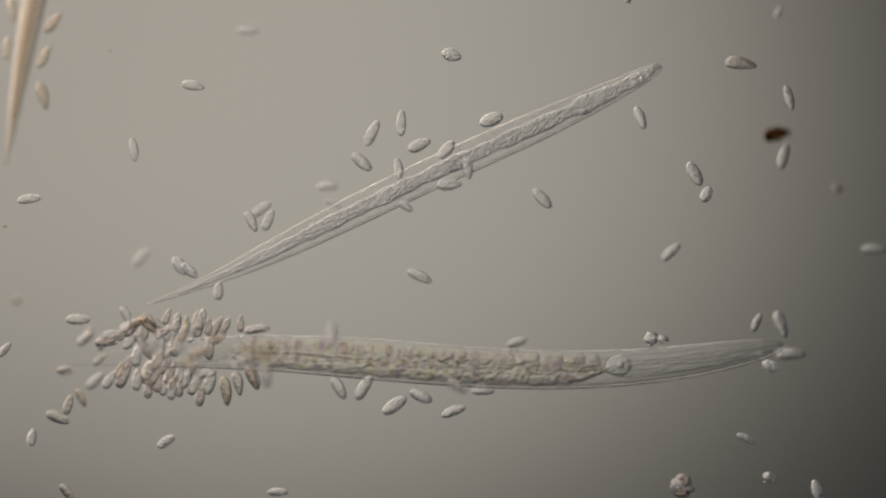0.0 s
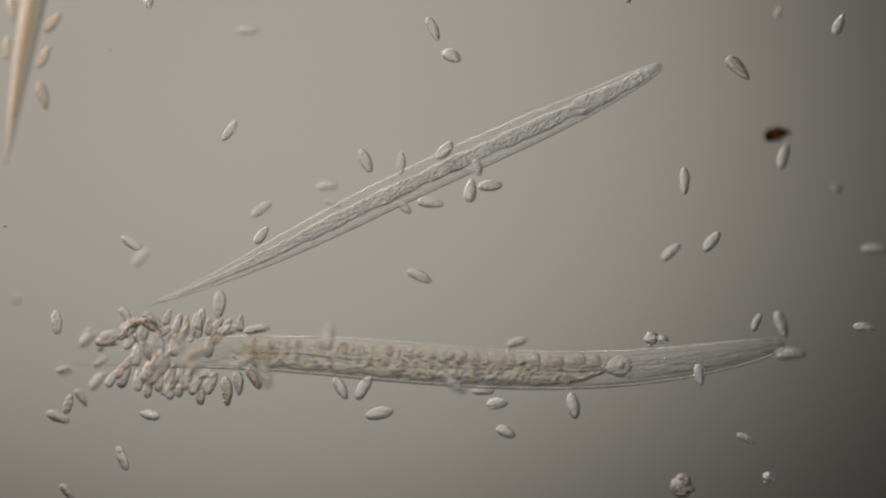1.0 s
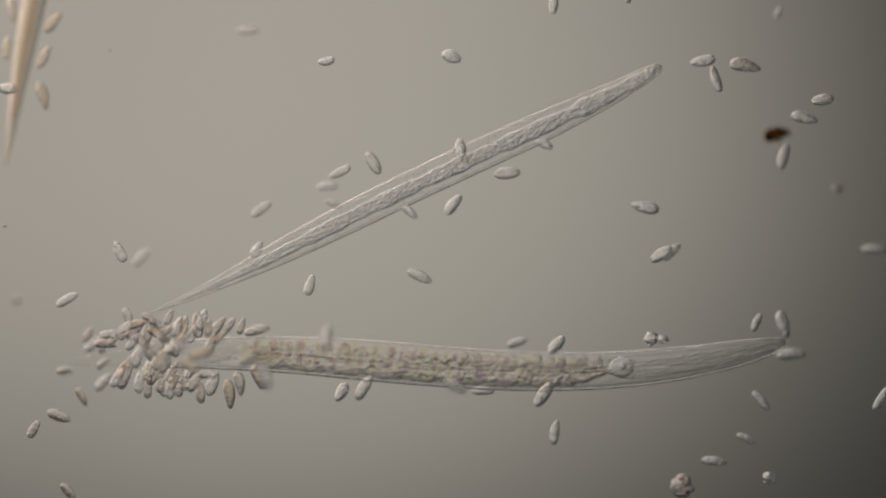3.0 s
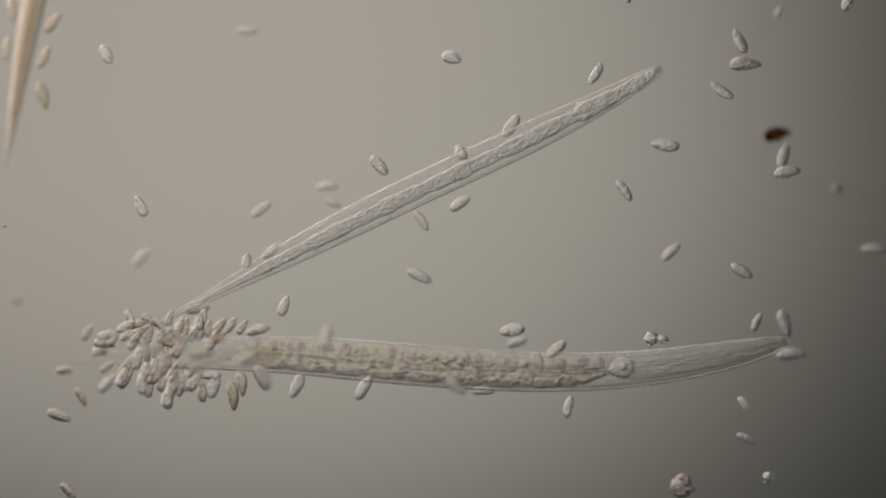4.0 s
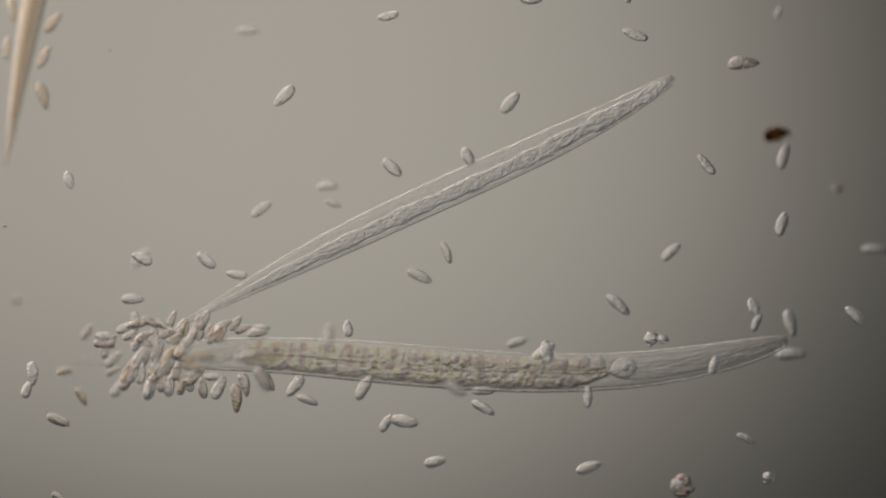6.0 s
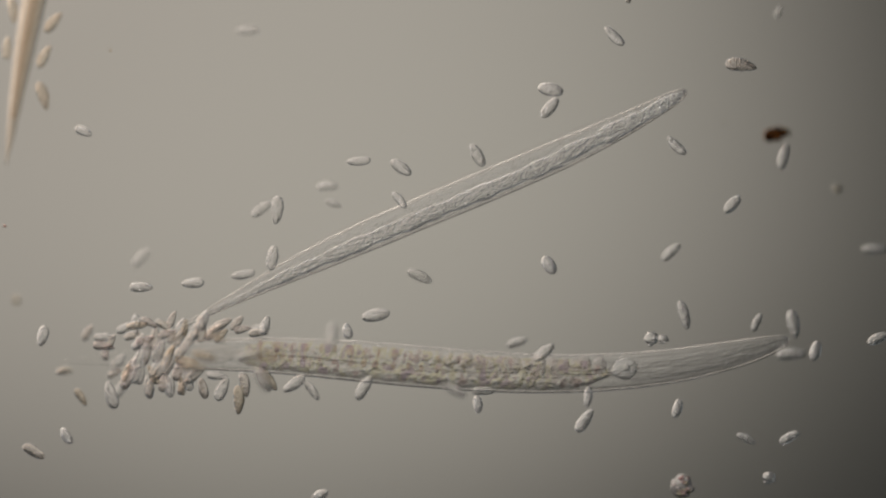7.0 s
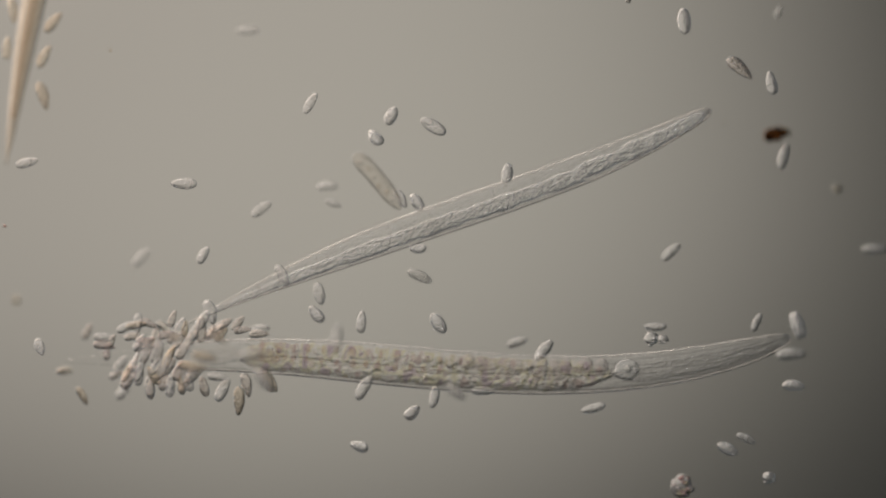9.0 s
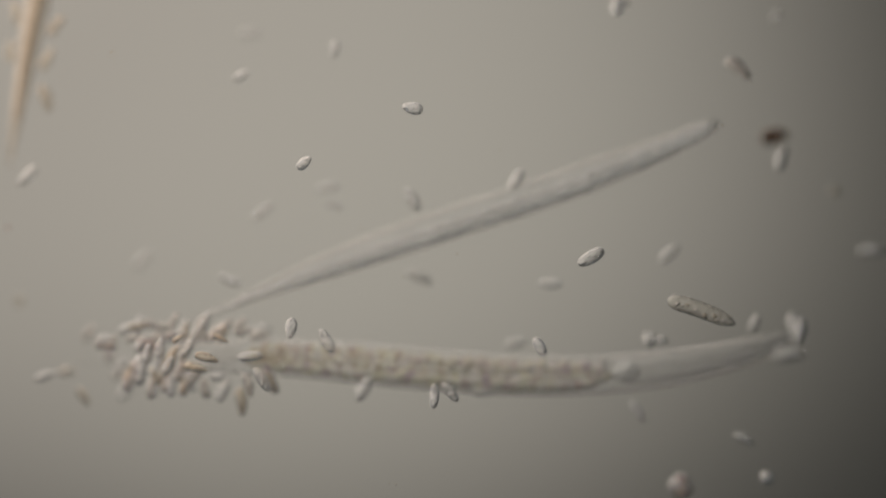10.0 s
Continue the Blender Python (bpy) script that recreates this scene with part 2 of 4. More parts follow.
def ciliate_meshes(length, style):
    key = (length, style)
    if key in SHAPES:
        return SHAPES[key]
    rnd = random.Random(length * 7 + style)
    half = length * K / 2
    wide = (0.37, 0.43, 0.40, 0.46, 0.40, 0.44, 0.38, 0.42)[style] * half
    taper = (0.10, 0.22, 0.38, 0.05, 0.12, 0.15, 0.25, 0.10)[style]
    rough = (0.9, 1.1, 2.2, 0.9, 0.8, 2.8, 2.0, 1.2)[style]
    arch = (0.05, 0.02, 0.08, 0.0, 0.06, 0.03, 0.06, 0.02)[style] * half
    us = [-math.cos(math.pi * i / 30) for i in range(31)]
    us[0], us[-1] = -0.999, 0.999
    bm = bmesh.new()
    rings = revolve(bm, [u * half for u in us], [max(wide * (1 - u * u) ** 0.44 * (1 - taper * u), wide * 0.05) for u in us], 36,
                    lambda x: (arch * (1 - (x / half) ** 2), 0), 0.78)
    for v in bm.verts:
        q = v.co / K
        lump = noise.noise(Vector((q.x / 6 + style * 9, q.y / 6, q.z / 6 + length))) + 0.5 * noise.noise(Vector((q.x / 2.8, q.y / 2.8 + style * 5, length)))
        v.co.z += max(0, v.co.z / wide) * rough * lump * K
        v.co.y *= 1 + 0.05 * noise.noise(Vector((q.x / 9, style, length)))
    close_ends(bm, rings)
    body = mesh_of("pellicle", bm, (PELLICLE, PELLICLE, PELLICLE_WARM, PELLICLE, PELLICLE_CLEAR, PELLICLE_DARK, PELLICLE_AMBER, PELLICLE_CLEAR)[style])
    inner = []
    many = 6 if style == 7 else 4
    for i in range(many):
        bm = bmesh.new()
        r = wide * (rnd.uniform(0.24, 0.34) if style == 7 else rnd.uniform(0.14, 0.26))
        blob(bm, (0, 0, 0), r, (1, rnd.uniform(0.8, 1), 0.9), 2)
        u = -0.6 + 1.2 * i / (many - 1) + rnd.uniform(-0.08, 0.08)
        inner.append((mesh_of("vacuole", bm, BUBBLE if style == 7 else VACUOLE), (u * half, rnd.uniform(-0.35, 0.35) * wide, wide * rnd.uniform(0.48, 0.62))))
    bm = bmesh.new()
    for i in range(14):
        u = rnd.uniform(-0.85, 0.85)
        a, q = rnd.uniform(0.35, math.pi - 0.35), wide * (1 - u * u) ** 0.55 * (1 - taper * u)
        y, z = q * math.cos(a), q * 0.78 * math.sin(a) ** 1.5
        blob(bm, (u * half, y + arch * (1 - u * u), z * 0.97), wide * rnd.uniform(0.12, 0.24), (1, 0.9, 0.6), 1)
    grain = mesh_of("cytoplasm", bm, ENDOPLASM_WARM if style in (2, 5, 6) else ENDOPLASM)
    bm = bmesh.new()
    us = [i / 8 for i in range(9)]
    rings = revolve(bm, [half * (0.25 + 0.6 * u) for u in us], [wide * 0.10 * math.sin(math.pi * (0.06 + 0.88 * u)) for u in us], 8,
                    lambda x: (wide * 0.35 * (1 - (x / half) ** 2), wide * 0.40 * (1 - (x / half) ** 2)))
    close_ends(bm, rings)
    groove = mesh_of("oral_groove", bm, LUMEN_RIM_SHADE)
    SHAPES[key] = (body, inner, grain, groove)
    return SHAPES[key]


COUNT = [0]
LABELS = ("slender translucent grey ciliate swimming in clear water", "plump translucent grey ciliate with round food vacuoles",
          "warm brownish teardrop ciliate packed with food vacuoles", "broad pale oval ciliate with grainy contents",
          "faint glassy ciliate resting on the slide", "dark grainy ciliate drifting slowly", "amber-tinted ciliate full of food vacuoles", "clear ciliate with a row of large round vacuoles")


def ciliate(length, m, label="", group="", style=None):
    COUNT[0] += 1
    length = int(2 * round(length / 2))
    rnd = random.Random(COUNT[0])
    if style is None:
        style = rnd.choice((0, 0, 1, 1, 3))
    body, inner, grain, groove = ciliate_meshes(length, style)
    thing = new("ciliate")
    thing.empty_display_size = 0.01
    thing.matrix_basis = m
    part("pellicle", body, thing)
    for me, place in inner[:6 if style == 7 else rnd.choice((2, 3, 3, 4))]:
        part("vacuole", me, thing, "", Matrix.Translation(place))
    tagged(part("cytoplasm", grain, thing), kind="stuff")
    part("oral_groove", groove, thing)
    return tagged(thing, label or LABELS[style], "ciliate", group)


# ---- nematodes in rigid rings that ride on a bending axis ----
def axis_joints(points, length, joints):
    """Joints from head to tail, evenly along a smooth line through the points."""
    p = np.array(points, float)
    d = np.concatenate([[0], np.cumsum(np.hypot(*np.diff(p, axis=0).T))])
    u = np.linspace(0, 1, 400)
    deg = min(6, len(p) - 2)
    line = np.stack([np.polyval(np.polyfit(d / d[-1], p[:, i], deg), u) for i in (0, 1)], 1)
    s = np.concatenate([[0], np.cumsum(np.hypot(*np.diff(line, axis=0).T))])
    want = np.array(joints)
    out = np.stack([np.interp(want, s, line[:, i]) for i in (0, 1)], 1)
    over = want > s[-1]
    way = (line[-1] - line[-8]) / np.hypot(*(line[-1] - line[-8]))
    out[over] = line[-1] + (want[over] - s[-1])[:, None] * way
    return out


def ring_mesh(name, material, s0, s1, radius, sides=64, scale=1.0, steps=8):
    """An open tube from s0 to s1 along the body, pressed flat above and below, head side at +x, with smooth normals across its ends."""
    mid = (s0 + s1) / 2
    ss = np.linspace(s1, s0, steps + 1)
    angles = 2 * np.pi * np.arange(sides) / sides
    high = lambda a: 0.32 * np.sign(np.sin(a)) * np.sqrt(np.maximum(0, 1 - np.abs(np.cos(a)) ** 14))
    ys, zs = np.cos(angles), high(angles)
    ny, nz = high(angles + 1e-3) - high(angles - 1e-3), np.cos(angles - 1e-3) - np.cos(angles + 1e-3)
    long = np.hypot(ny, nz)
    ny, nz = ny / long, nz / long
    verts, normals, faces = [], [], []
    for s in ss:
        r = radius(s) * scale
        slope = (radius(s + 2) - radius(s - 2)) / 4 * scale
        verts += [((mid - s) * K, r * y * K, r * z * K) for y, z in zip(ys, zs)]
        normals += [Vector((slope, y, z)).normalized() for y, z in zip(ny, nz)]
    for i in range(steps):
        for j in range(sides):
            k = (j + 1) % sides
            faces.append((i * sides + j, i * sides + k, (i + 1) * sides + k, (i + 1) * sides + j))
    me = bpy.data.meshes.new(name)
    me.from_pydata(verts, [], faces)
    me.materials.append(material)
    me.polygons.foreach_set("use_smooth", [True] * len(faces))
    me.normals_split_custom_set_from_vertices(normals)
    return me


def profile(pairs):
    xs, ys = zip(*pairs)
    fine = np.linspace(xs[0], xs[-1], 300)
    raw = np.interp(fine, xs, ys)
    raw[20:-8] = np.convolve(raw, np.ones(17) / 17, "valid")[12:]
    return lambda s: float(np.interp(s, fine, raw))


UPPER_LENGTH, UPPER_RINGS = 1012, 16
upper_radius = profile([(0, 0.5), (3, 5), (8, 8.5), (30, 12.5), (80, 17), (150, 22), (250, 27), (400, 28.5), (600, 27.5), (700, 24), (760, 20.5), (810, 16.5), (860, 12), (910, 7.5), (960, 3.6), (1012, 0.5)])
LOWER_LENGTH, LOWER_RINGS = 1300, 20
lower_radius = profile([(0, 0.5), (4, 7), (10, 10.5), (40, 17), (90, 23.5), (190, 29.5), (290, 32), (390, 33.5), (490, 35), (690, 36.5), (790, 35.5), (890, 32), (990, 29),
                        (1090, 23), (1190, 13), (1300, 2)])


def upper_axis(t):
    """Head, four places along the body and the tail of the thin nematode."""
    keys = [(0, 1172, 116, 201, 292, 387, 485, 255, 541), (2.5, 1172, 115, 202, 293, 389, 489, 258, 545), (4, 1173, 120, 214, 306, 406, 508, 272, 578),
            (4.5, 1177, 119, 222, 318, 416, 520, 275, 590), (5.5, 1184, 125, 230, 325, 423, 528, 280, 595), (7, 1216, 160, 270, 355, 440, 537, 300, 592),
            (8, 1240, 183, 296, 372, 448, 536, 305, 588), (9, 1259, 194, 312, 380, 456, 538, 320, 580), (10, 1276, 212, 325, 391, 462, 540, 330, 574)]
    ts = [k[0] for k in keys]
    hx, hy, a, b, c, d, tx, ty = [float(np.interp(t, ts, [k[i] for k in keys])) for i in range(1, 9)]
    return [(hx, hy), (1000, a), (800, b), (600, c), (400, d), (tx, ty)]


def lower_axis(t):
    first = [(1390, 610), (1300, 628), (1200, 641), (1100, 651), (1000, 656), (900, 653.5), (800, 648), (700, 640), (600, 631), (500, 626.5), (400, 625), (300, 628), (200, 634), (95, 645)]
    last = [(1400, 598), (1300, 627), (1200, 649), (1100, 659.5), (1000, 664), (900, 662), (800, 656), (700, 648), (600, 639), (500, 632), (400, 628.5), (300, 632), (200, 636), (100, 640)]
    w = float(np.interp(t, [0, 1.5, 2.5, 4, 5.5, 7, 8, 9, 10], [0, 0.12, 0.25, 0.45, 0.55, 0.75, 0.9, 1.0, 1.05]))
    return [(a + (c - a) * w, b + (d - b) * w) for (a, b), (c, d) in zip(first, last)]


def line_mesh(name, material, s0, s1, q, a, thick):
    """A fine ridge that runs along the body at the angle a round it."""
    bm = bmesh.new()
    mid = (s0 + s1) / 2
    ss = np.linspace(s1, s0, 6 if s0 > 0 else 40)
    revolve(bm, [(mid - s) * K for s in ss], [min(thick, max(0.2, 0.3 * abs(q(s)))) * K for s in ss], 6, lambda x: (q(mid - x / K) * K * math.cos(a), q(mid - x / K) * K * math.sin(a)))
    return mesh_of(name, bm, material)


def nematode(base, length, rings, radius, fill, ridges, label, lined):
    thing = new("nematode")
    thing.empty_display_size = 0.02
    thing.location = base
    segs = []
    for i in range(rings):
        s0, s1 = length * i / rings, length * (i + 1) / rings
        seg = part("body_ring", ring_mesh("body_ring", CUTICLE if s0 < lined * length else CUTICLE_THIN, s0, s1, radius, steps=24 if i == 0 else 8), thing)
        if s0 < lined * length:
            part("body_wall", ring_mesh("body_wall", WALL, s0, s1, radius, scale=0.84), seg)
        # cuticle folds, and edge lines whose tone draws the relief shading
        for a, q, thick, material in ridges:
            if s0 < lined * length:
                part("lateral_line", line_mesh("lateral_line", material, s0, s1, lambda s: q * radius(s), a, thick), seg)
        fill(seg, s0, s1)
        segs.append(seg)
    return tagged(thing, label, "nematode"), segs


def bend_to(segs, axis, length, t):
    """Gives each ring and its organs the curve that the axis has at the time t, so that the rings meet without gaps."""
    grid = np.linspace(0, length, 700)
    line = axis_joints(axis(t), length, grid) * np.array((K, -K))
    way = -np.gradient(line, axis=0)
    way /= np.hypot(*way.T)[:, None]
    for i, seg in enumerate(segs):
        s0, s1 = length * i / len(segs), length * (i + 1) / len(segs)
        a, b = [np.array([np.interp(s, grid, line[:, k]) for k in (0, 1)]) for s in (s0, s1)]
        ex = (a - b) / np.hypot(*(a - b))
        ey = np.array((-ex[1], ex[0]))
        for ob in (seg, *seg.children_recursive):
            me = ob.data
            n = len(me.vertices)
            co = np.empty(3 * n)
            me.vertices.foreach_get("co", co)
            co = co.reshape(n, 3)
            s = (s0 + s1) / 2 - co[:, 0] / K
            inside = np.clip(s, 0, length)
            p = np.stack([np.interp(inside, grid, line[:, k]) for k in (0, 1)], 1)
            e = np.stack([np.interp(inside, grid, way[:, k]) for k in (0, 1)], 1)
            side = np.stack([-e[:, 1], e[:, 0]], 1)
            p += side * co[:, 1:2] + e * ((inside - s) * K)[:, None] - (a + b) / 2
            if me.has_custom_normals:
                own = [Vector(c.vector) for c in me.corner_normals]
            co[:, 0], co[:, 1] = p @ ex, p @ ey
            me.vertices.foreach_set("co", co.ravel())
            me.update()
            if me.has_custom_normals:
                turn = np.arctan2(e @ ey, e @ ex)
                me.normals_split_custom_set([Matrix.Rotation(turn[c.vertex_index], 3, "Z") @ v for c, v in zip(me.loops, own)])


def ride(thing, segs, axis, length, sink):
    """Rows of each ring along the axis; the tail and the tip of the head sink below the rest."""
    n = len(segs)
    rows = [[] for _ in segs]
    for t in (0, 0.5, 1, 1.5, 2, 2.5, 3, 3.5, 4, 4.5, 5, 5.5, 6, 6.5, 7, 7.5, 8, 8.5, 9, 9.5, 10):
        j = axis_joints(axis(t), length, [length * i / n for i in range(n + 1)])
        for i in range(n):
            a, b = [at(*j[k], -sink * max(0, k / n - 0.8) ** 1.5 - 0.1 * max(0, 0.12 - k / n)) for k in (i, i + 1)]
            d = a - b
            m = Matrix.Translation((a + b) / 2 - thing.location) @ Matrix.Rotation(math.atan2(d.y, d.x), 4, "Z") @ Matrix.Rotation(-math.atan2(d.z, math.hypot(d.x, d.y)), 4, "Y")
            rows[i].append((t, m))
    for seg, r in zip(segs, rows):
        walk(seg, r)


def scatter(bm, rnd, s0, s1, count, spread, offset, size, sub=1, half=True):
    mid = (s0 + s1) / 2
    for i in range(count):
        s = rnd.uniform(s0, s1)
        a, q = rnd.uniform(0, math.pi if half else 2 * math.pi), spread(s) * math.sqrt(rnd.uniform(0.05, 1))
        oy, oz = offset(s)
        blob(bm, ((mid - s) * K, (oy + q * math.cos(a)) * K, (oz + q * math.sin(a)) * K), rnd.uniform(*size) * K, (1, rnd.uniform(0.7, 1), 0.9), sub)


def relief(name, material, s0, s1, wide, high, bump, axis=0.0, shift=0.0, lift=0.0, across=46, step=1.5, edge=2.0):
    """A flattened organ along the body with a bumpy upper face; axis turns it round the body, shift moves it sideways."""
    bm = bmesh.new()
    mid = (s0 + s1) / 2
    n = max(4, int((s1 - s0) / step))
    top, low = [], []
    for i in range(n + 1):
        s = s1 + (s0 - s1) * i / n
        w, h = wide(s), high(s)
        a, b = [], []
        for j in range(across + 1):
            v = -math.cos(math.pi * j / across)
            v = 0.5 * v + 0.5 * (2 * j / across - 1)
            y, z = w * v, h * (1 - v ** 4)
            g = bump(s, y) * math.sin(min(1, (1 - abs(v)) * edge) * math.pi / 2) ** 2
            for rows, up in ((a, z + g), (b, -z)):
                p = Vector(((mid - s), y + shift * w, up + lift))
                p = Matrix.Rotation(axis, 3, "X") @ p
                rows.append(bm.verts.new(p * K))
        top.append(a)
        low.append(b)
    for rows, flip in ((top, False), (low, True)):
        for a, b in zip(rows, rows[1:]):
            for j in range(across):
                q = (a[j], b[j], b[j + 1], a[j + 1])
                bm.faces.new(q[::-1] if not flip else q)
    for j in (0, across):
        for (a, b), (c, d) in zip(zip(top, top[1:]), zip(low, low[1:])):
            q = (a[j], b[j], d[j], c[j])
            bm.faces.new(q if j else q[::-1])
    bmesh.ops.recalc_face_normals(bm, faces=bm.faces[:])
    uv = bm.loops.layers.uv.new("along")
    for f in bm.faces:
        for loop in f.loops:
            loop[uv].uv = (mid * K - loop.vert.co.x, loop.vert.co.y)
    return mesh_of(name, bm, material)


def shifted(me, own, mid):
    """Moves an organ's mesh from its own middle to that of the ring that carries it."""
    me.transform(Matrix.Translation(((mid - own) * K, 0, 0)))
    return me


def pebbles(s, y, size, seed=0.0):
    """Rounded grains that fill a face, each about size across."""
    d = noise.voronoi(Vector((s / size, y / size, seed)))[0]
    return math.sqrt(max(0.0, 1 - (d[0] / 0.68) ** 2))


GUTS = []


def fill_upper(seg, s0, s1):
    rnd = random.Random(int(s0) + 11)
    if s0 > 0.93 * UPPER_LENGTH:
        return
    mid = (s0 + s1) / 2
    swell = lambda s: 1 + 0.10 * math.sin(s * 0.05) + 0.08 * math.sin(s * 0.13) + (0.35 * math.exp(-((s - 228) / 16) ** 2) - 0.25 * math.exp(-((s - 180) / 14) ** 2))
    gut = lambda s: (min(13, 0.48 * upper_radius(s)) if s > 190 else min(15, 0.74 * upper_radius(s)) * min(1, max(0.02, (s - 8) / 18)) ** 0.5) * swell(s)
    high = lambda s: 0.16 * gut(s)
    bump = lambda s, y: 4.6 * min(1, gut(s) / 9) * pebbles(s, y, 4.8) + 0.3 * noise.noise(Vector((s / 8, y / 8, 3)))
    GUTS.append((upper_radius(mid) / 28.5 * (1 if s0 > 190 else 0.45), part("gut", relief("gut", GUT_GREY, s0, s1, gut, high, bump, across=40, step=1.0, edge=4.5), seg, "grainy pale gut")))
    band = lambda s: 0.86 * upper_radius(s) * min(1, max(0.02, (s - 4) / 14)) ** 0.5
    weave = lambda s, y: min(1, band(s) / 16) * (2.0 * noise.noise(Vector((s / 18, y / 4, 4))) + 2.0 * noise.noise(Vector((s / 5, y / 4.2, 9))) + 1.6 * pebbles(s, y, 5.5, 6))
    part("muscle_band", relief("muscle_band", MUSCLE, s0, s1, band, lambda s: 0.03 * band(s), weave, 0, 0, -4, across=36, step=1.6), seg)
    bm = bmesh.new()
    scatter(bm, rnd, s0, s1, 60, lambda s: 0.82 * upper_radius(s), lambda s: (0, 0), (0.9, 2.1))
    for v in bm.verts:
        v.co.z = v.co.z * 0.2 + 1 * K
    tagged(part("granules", mesh_of("granules", bm, FLECK), seg), kind="stuff")


def slide_guts():
    """As the thin nematode rolls over, its gut comes to lie along one side."""
    for share, ob in GUTS:
        walk(ob, [(t, pose(0, -y * share * K, 0)) for t, y in ((0, 0), (2.5, 0), (4, 3), (5.5, 5), (7, 7.5), (10, 8))])


def fill_lower(seg, s0, s1):
    rnd = random.Random(int(s0) + 5)
    mid = (s0 + s1) / 2
    if s0 > 980:
        return
    band = lambda s: 0.90 * lower_radius(s) * min(1, max(0.02, (s - 4) / 14)) ** 0.5
    weave = lambda s, y: min(1, band(s) / 20) * (1.8 * noise.noise(Vector((s / 24, y / 4.5, 14))) + 1.6 * noise.noise(Vector((s / 6, y / 5, 19))) + 1.4 * pebbles(s, y, 7, 16))
    part("muscle_band", relief("muscle_band", MUSCLE_FAINT, s0, s1, band, lambda s: 0.03 * band(s), weave, 0, 0, -6, across=40, step=2.0), seg)
    bm = bmesh.new()
    scatter(bm, rnd, s0, s1, 55, lambda s: 0.82 * lower_radius(s), lambda s: (0, 0), (0.9, 2.1))
    for v in bm.verts:
        v.co.z = v.co.z * 0.2 + 3 * K
    tagged(part("granules", mesh_of("granules", bm, FLECK), seg), kind="stuff")
    if s0 < 320:
        core = lambda s: 0.62 * lower_radius(s) * min(1, max(0.02, (323 - s) / 40)) ** 0.5
        streak = lambda s, y: 2.2 * noise.noise(Vector((s / 36, y / 3.2, 1))) + 0.8 * noise.noise(Vector((s / 9, y / 4, 5))) + 0.8 * noise.noise(Vector((s / 4, y / 4, 7))) + (1.1 * pebbles(s, y, 6) if s > 120 else 0.4 * pebbles(s, y, 6))
        part("pharynx", shifted(relief("pharynx", PHARYNX, s0, min(s1, 322), core, lambda s: 2.2 * lower_radius(s) / 30, streak), (s0 + min(s1, 322)) / 2, mid), seg)
    if s0 <= 297 < s1:
        bm = bmesh.new()
        blob(bm, (0, 0, 0), 19 * K, (1, 1, 1), 3)
        for v in bm.verts:
            v.co = Vector((v.co.x * 1.15 + (mid - 297) * K, v.co.y + 4 * K, (v.co.z * 0.55 * (1 + 0.25 * noise.noise(v.co * 160)) if v.co.z > 0 else v.co.z * 0.05) + 7 * K))
        part("bulb", mesh_of("bulb", bm, BULB), seg, "round pale muscular bulb")
        bm = bmesh.new()
        blob(bm, (0, 0, 0), 7 * K, (1, 1, 1), 2)
        for v in bm.verts:
            v.co = Vector((v.co.x + (mid - 295) * K, v.co.y + 5 * K, v.co.z * 0.3 + 10 * K))
        part("valve", mesh_of("valve", bm, GRAIN), seg)
    if s1 < 322:
        return
    a, s1 = max(s0, 322), min(s1, 984)
    side = lambda s: 0.80 * lower_radius(s) * min(1, max(0.03, (986 - s) / 45)) ** 0.33 * min(1, max(0.1, (s - 316) / 75)) ** 0.6 * (1 + 0.05 * math.sin(s * 0.09) + 0.04 * math.sin(s * 0.23))
    def bump(s, y):
        cells = 1.9 * pebbles(s + 5 * noise.noise(Vector((s / 20, y / 9, 3))), (y - 9) * 0.5, 13, 2) if y > 1 else 1.6 * pebbles(s, y, 10, 7)
        groove = -2.5 * math.exp(-((y + 2 - 1.5 * math.sin(s * 0.03)) / 1.6) ** 2)
        cells *= 1 - 0.6 * min(1, max(0, (s - 700) / 120))
        return cells + groove + 1.0 * noise.noise(Vector((s / 6, y / 6, 8))) + 1.6 * pebbles(s, y, 5.5) + (2.2 + 2.6 * noise.noise(Vector((s / 22, y / 14, 12)))) * pebbles(s, y, 9, 4)

    part("gut", shifted(relief("gut", GUT_MIXED, a, s1, side, lambda s: 2.4 * lower_radius(s) / 34 * min(1, 0.15 + (s - 322) / 25) * min(1, 0.1 + max(0, 986 - s) / 60), bump, across=64), (a + s1) / 2, mid), seg, "brown and yellowish grainy gut")
    part("lumen", shifted(line_mesh("lumen", LUMEN_RIM_SHADE, a, s1, lambda s: -3 + 1.5 * math.sin(s * 0.03), 0, 0.8), (a + s1) / 2, mid), seg)
    if s0 <= 937 < s1:
        dark = lambda s, y: 1.8 * pebbles(s, y, 8, 3) + 1.2 * noise.noise(Vector((s / 6, y / 6, 2)))
        part("gut_end", shifted(relief("gut_end", GUT_BROWN, 900, 975, lambda s: 13 * math.sin(math.pi * (0.05 + 0.9 * (s - 900) / 75)), lambda s: 2.5, dark, 0, 0, 5), 937.5, mid), seg, "dark brown end of the gut")
    for place, high, r in ((612, 12, 8), (598, 16, 7), (585, 10, 8.5), (625, 18, 6), (640, 9, 7), (560, 15, 6.5), (575, 20, 5.5), (655, 16, 6)):
        if s0 <= place < s1:
            bm = bmesh.new()
            blob(bm, (0, 0, 0), r * K, (1, 1, 1), 2)
            for v in bm.verts:
                v.co = Vector((v.co.x + (mid - place) * K, v.co.y + high * K, v.co.z * 0.45 + 6 * K))
            part("round_cell", mesh_of("round_cell", bm, CELL_PALE), seg, "pale round cell")
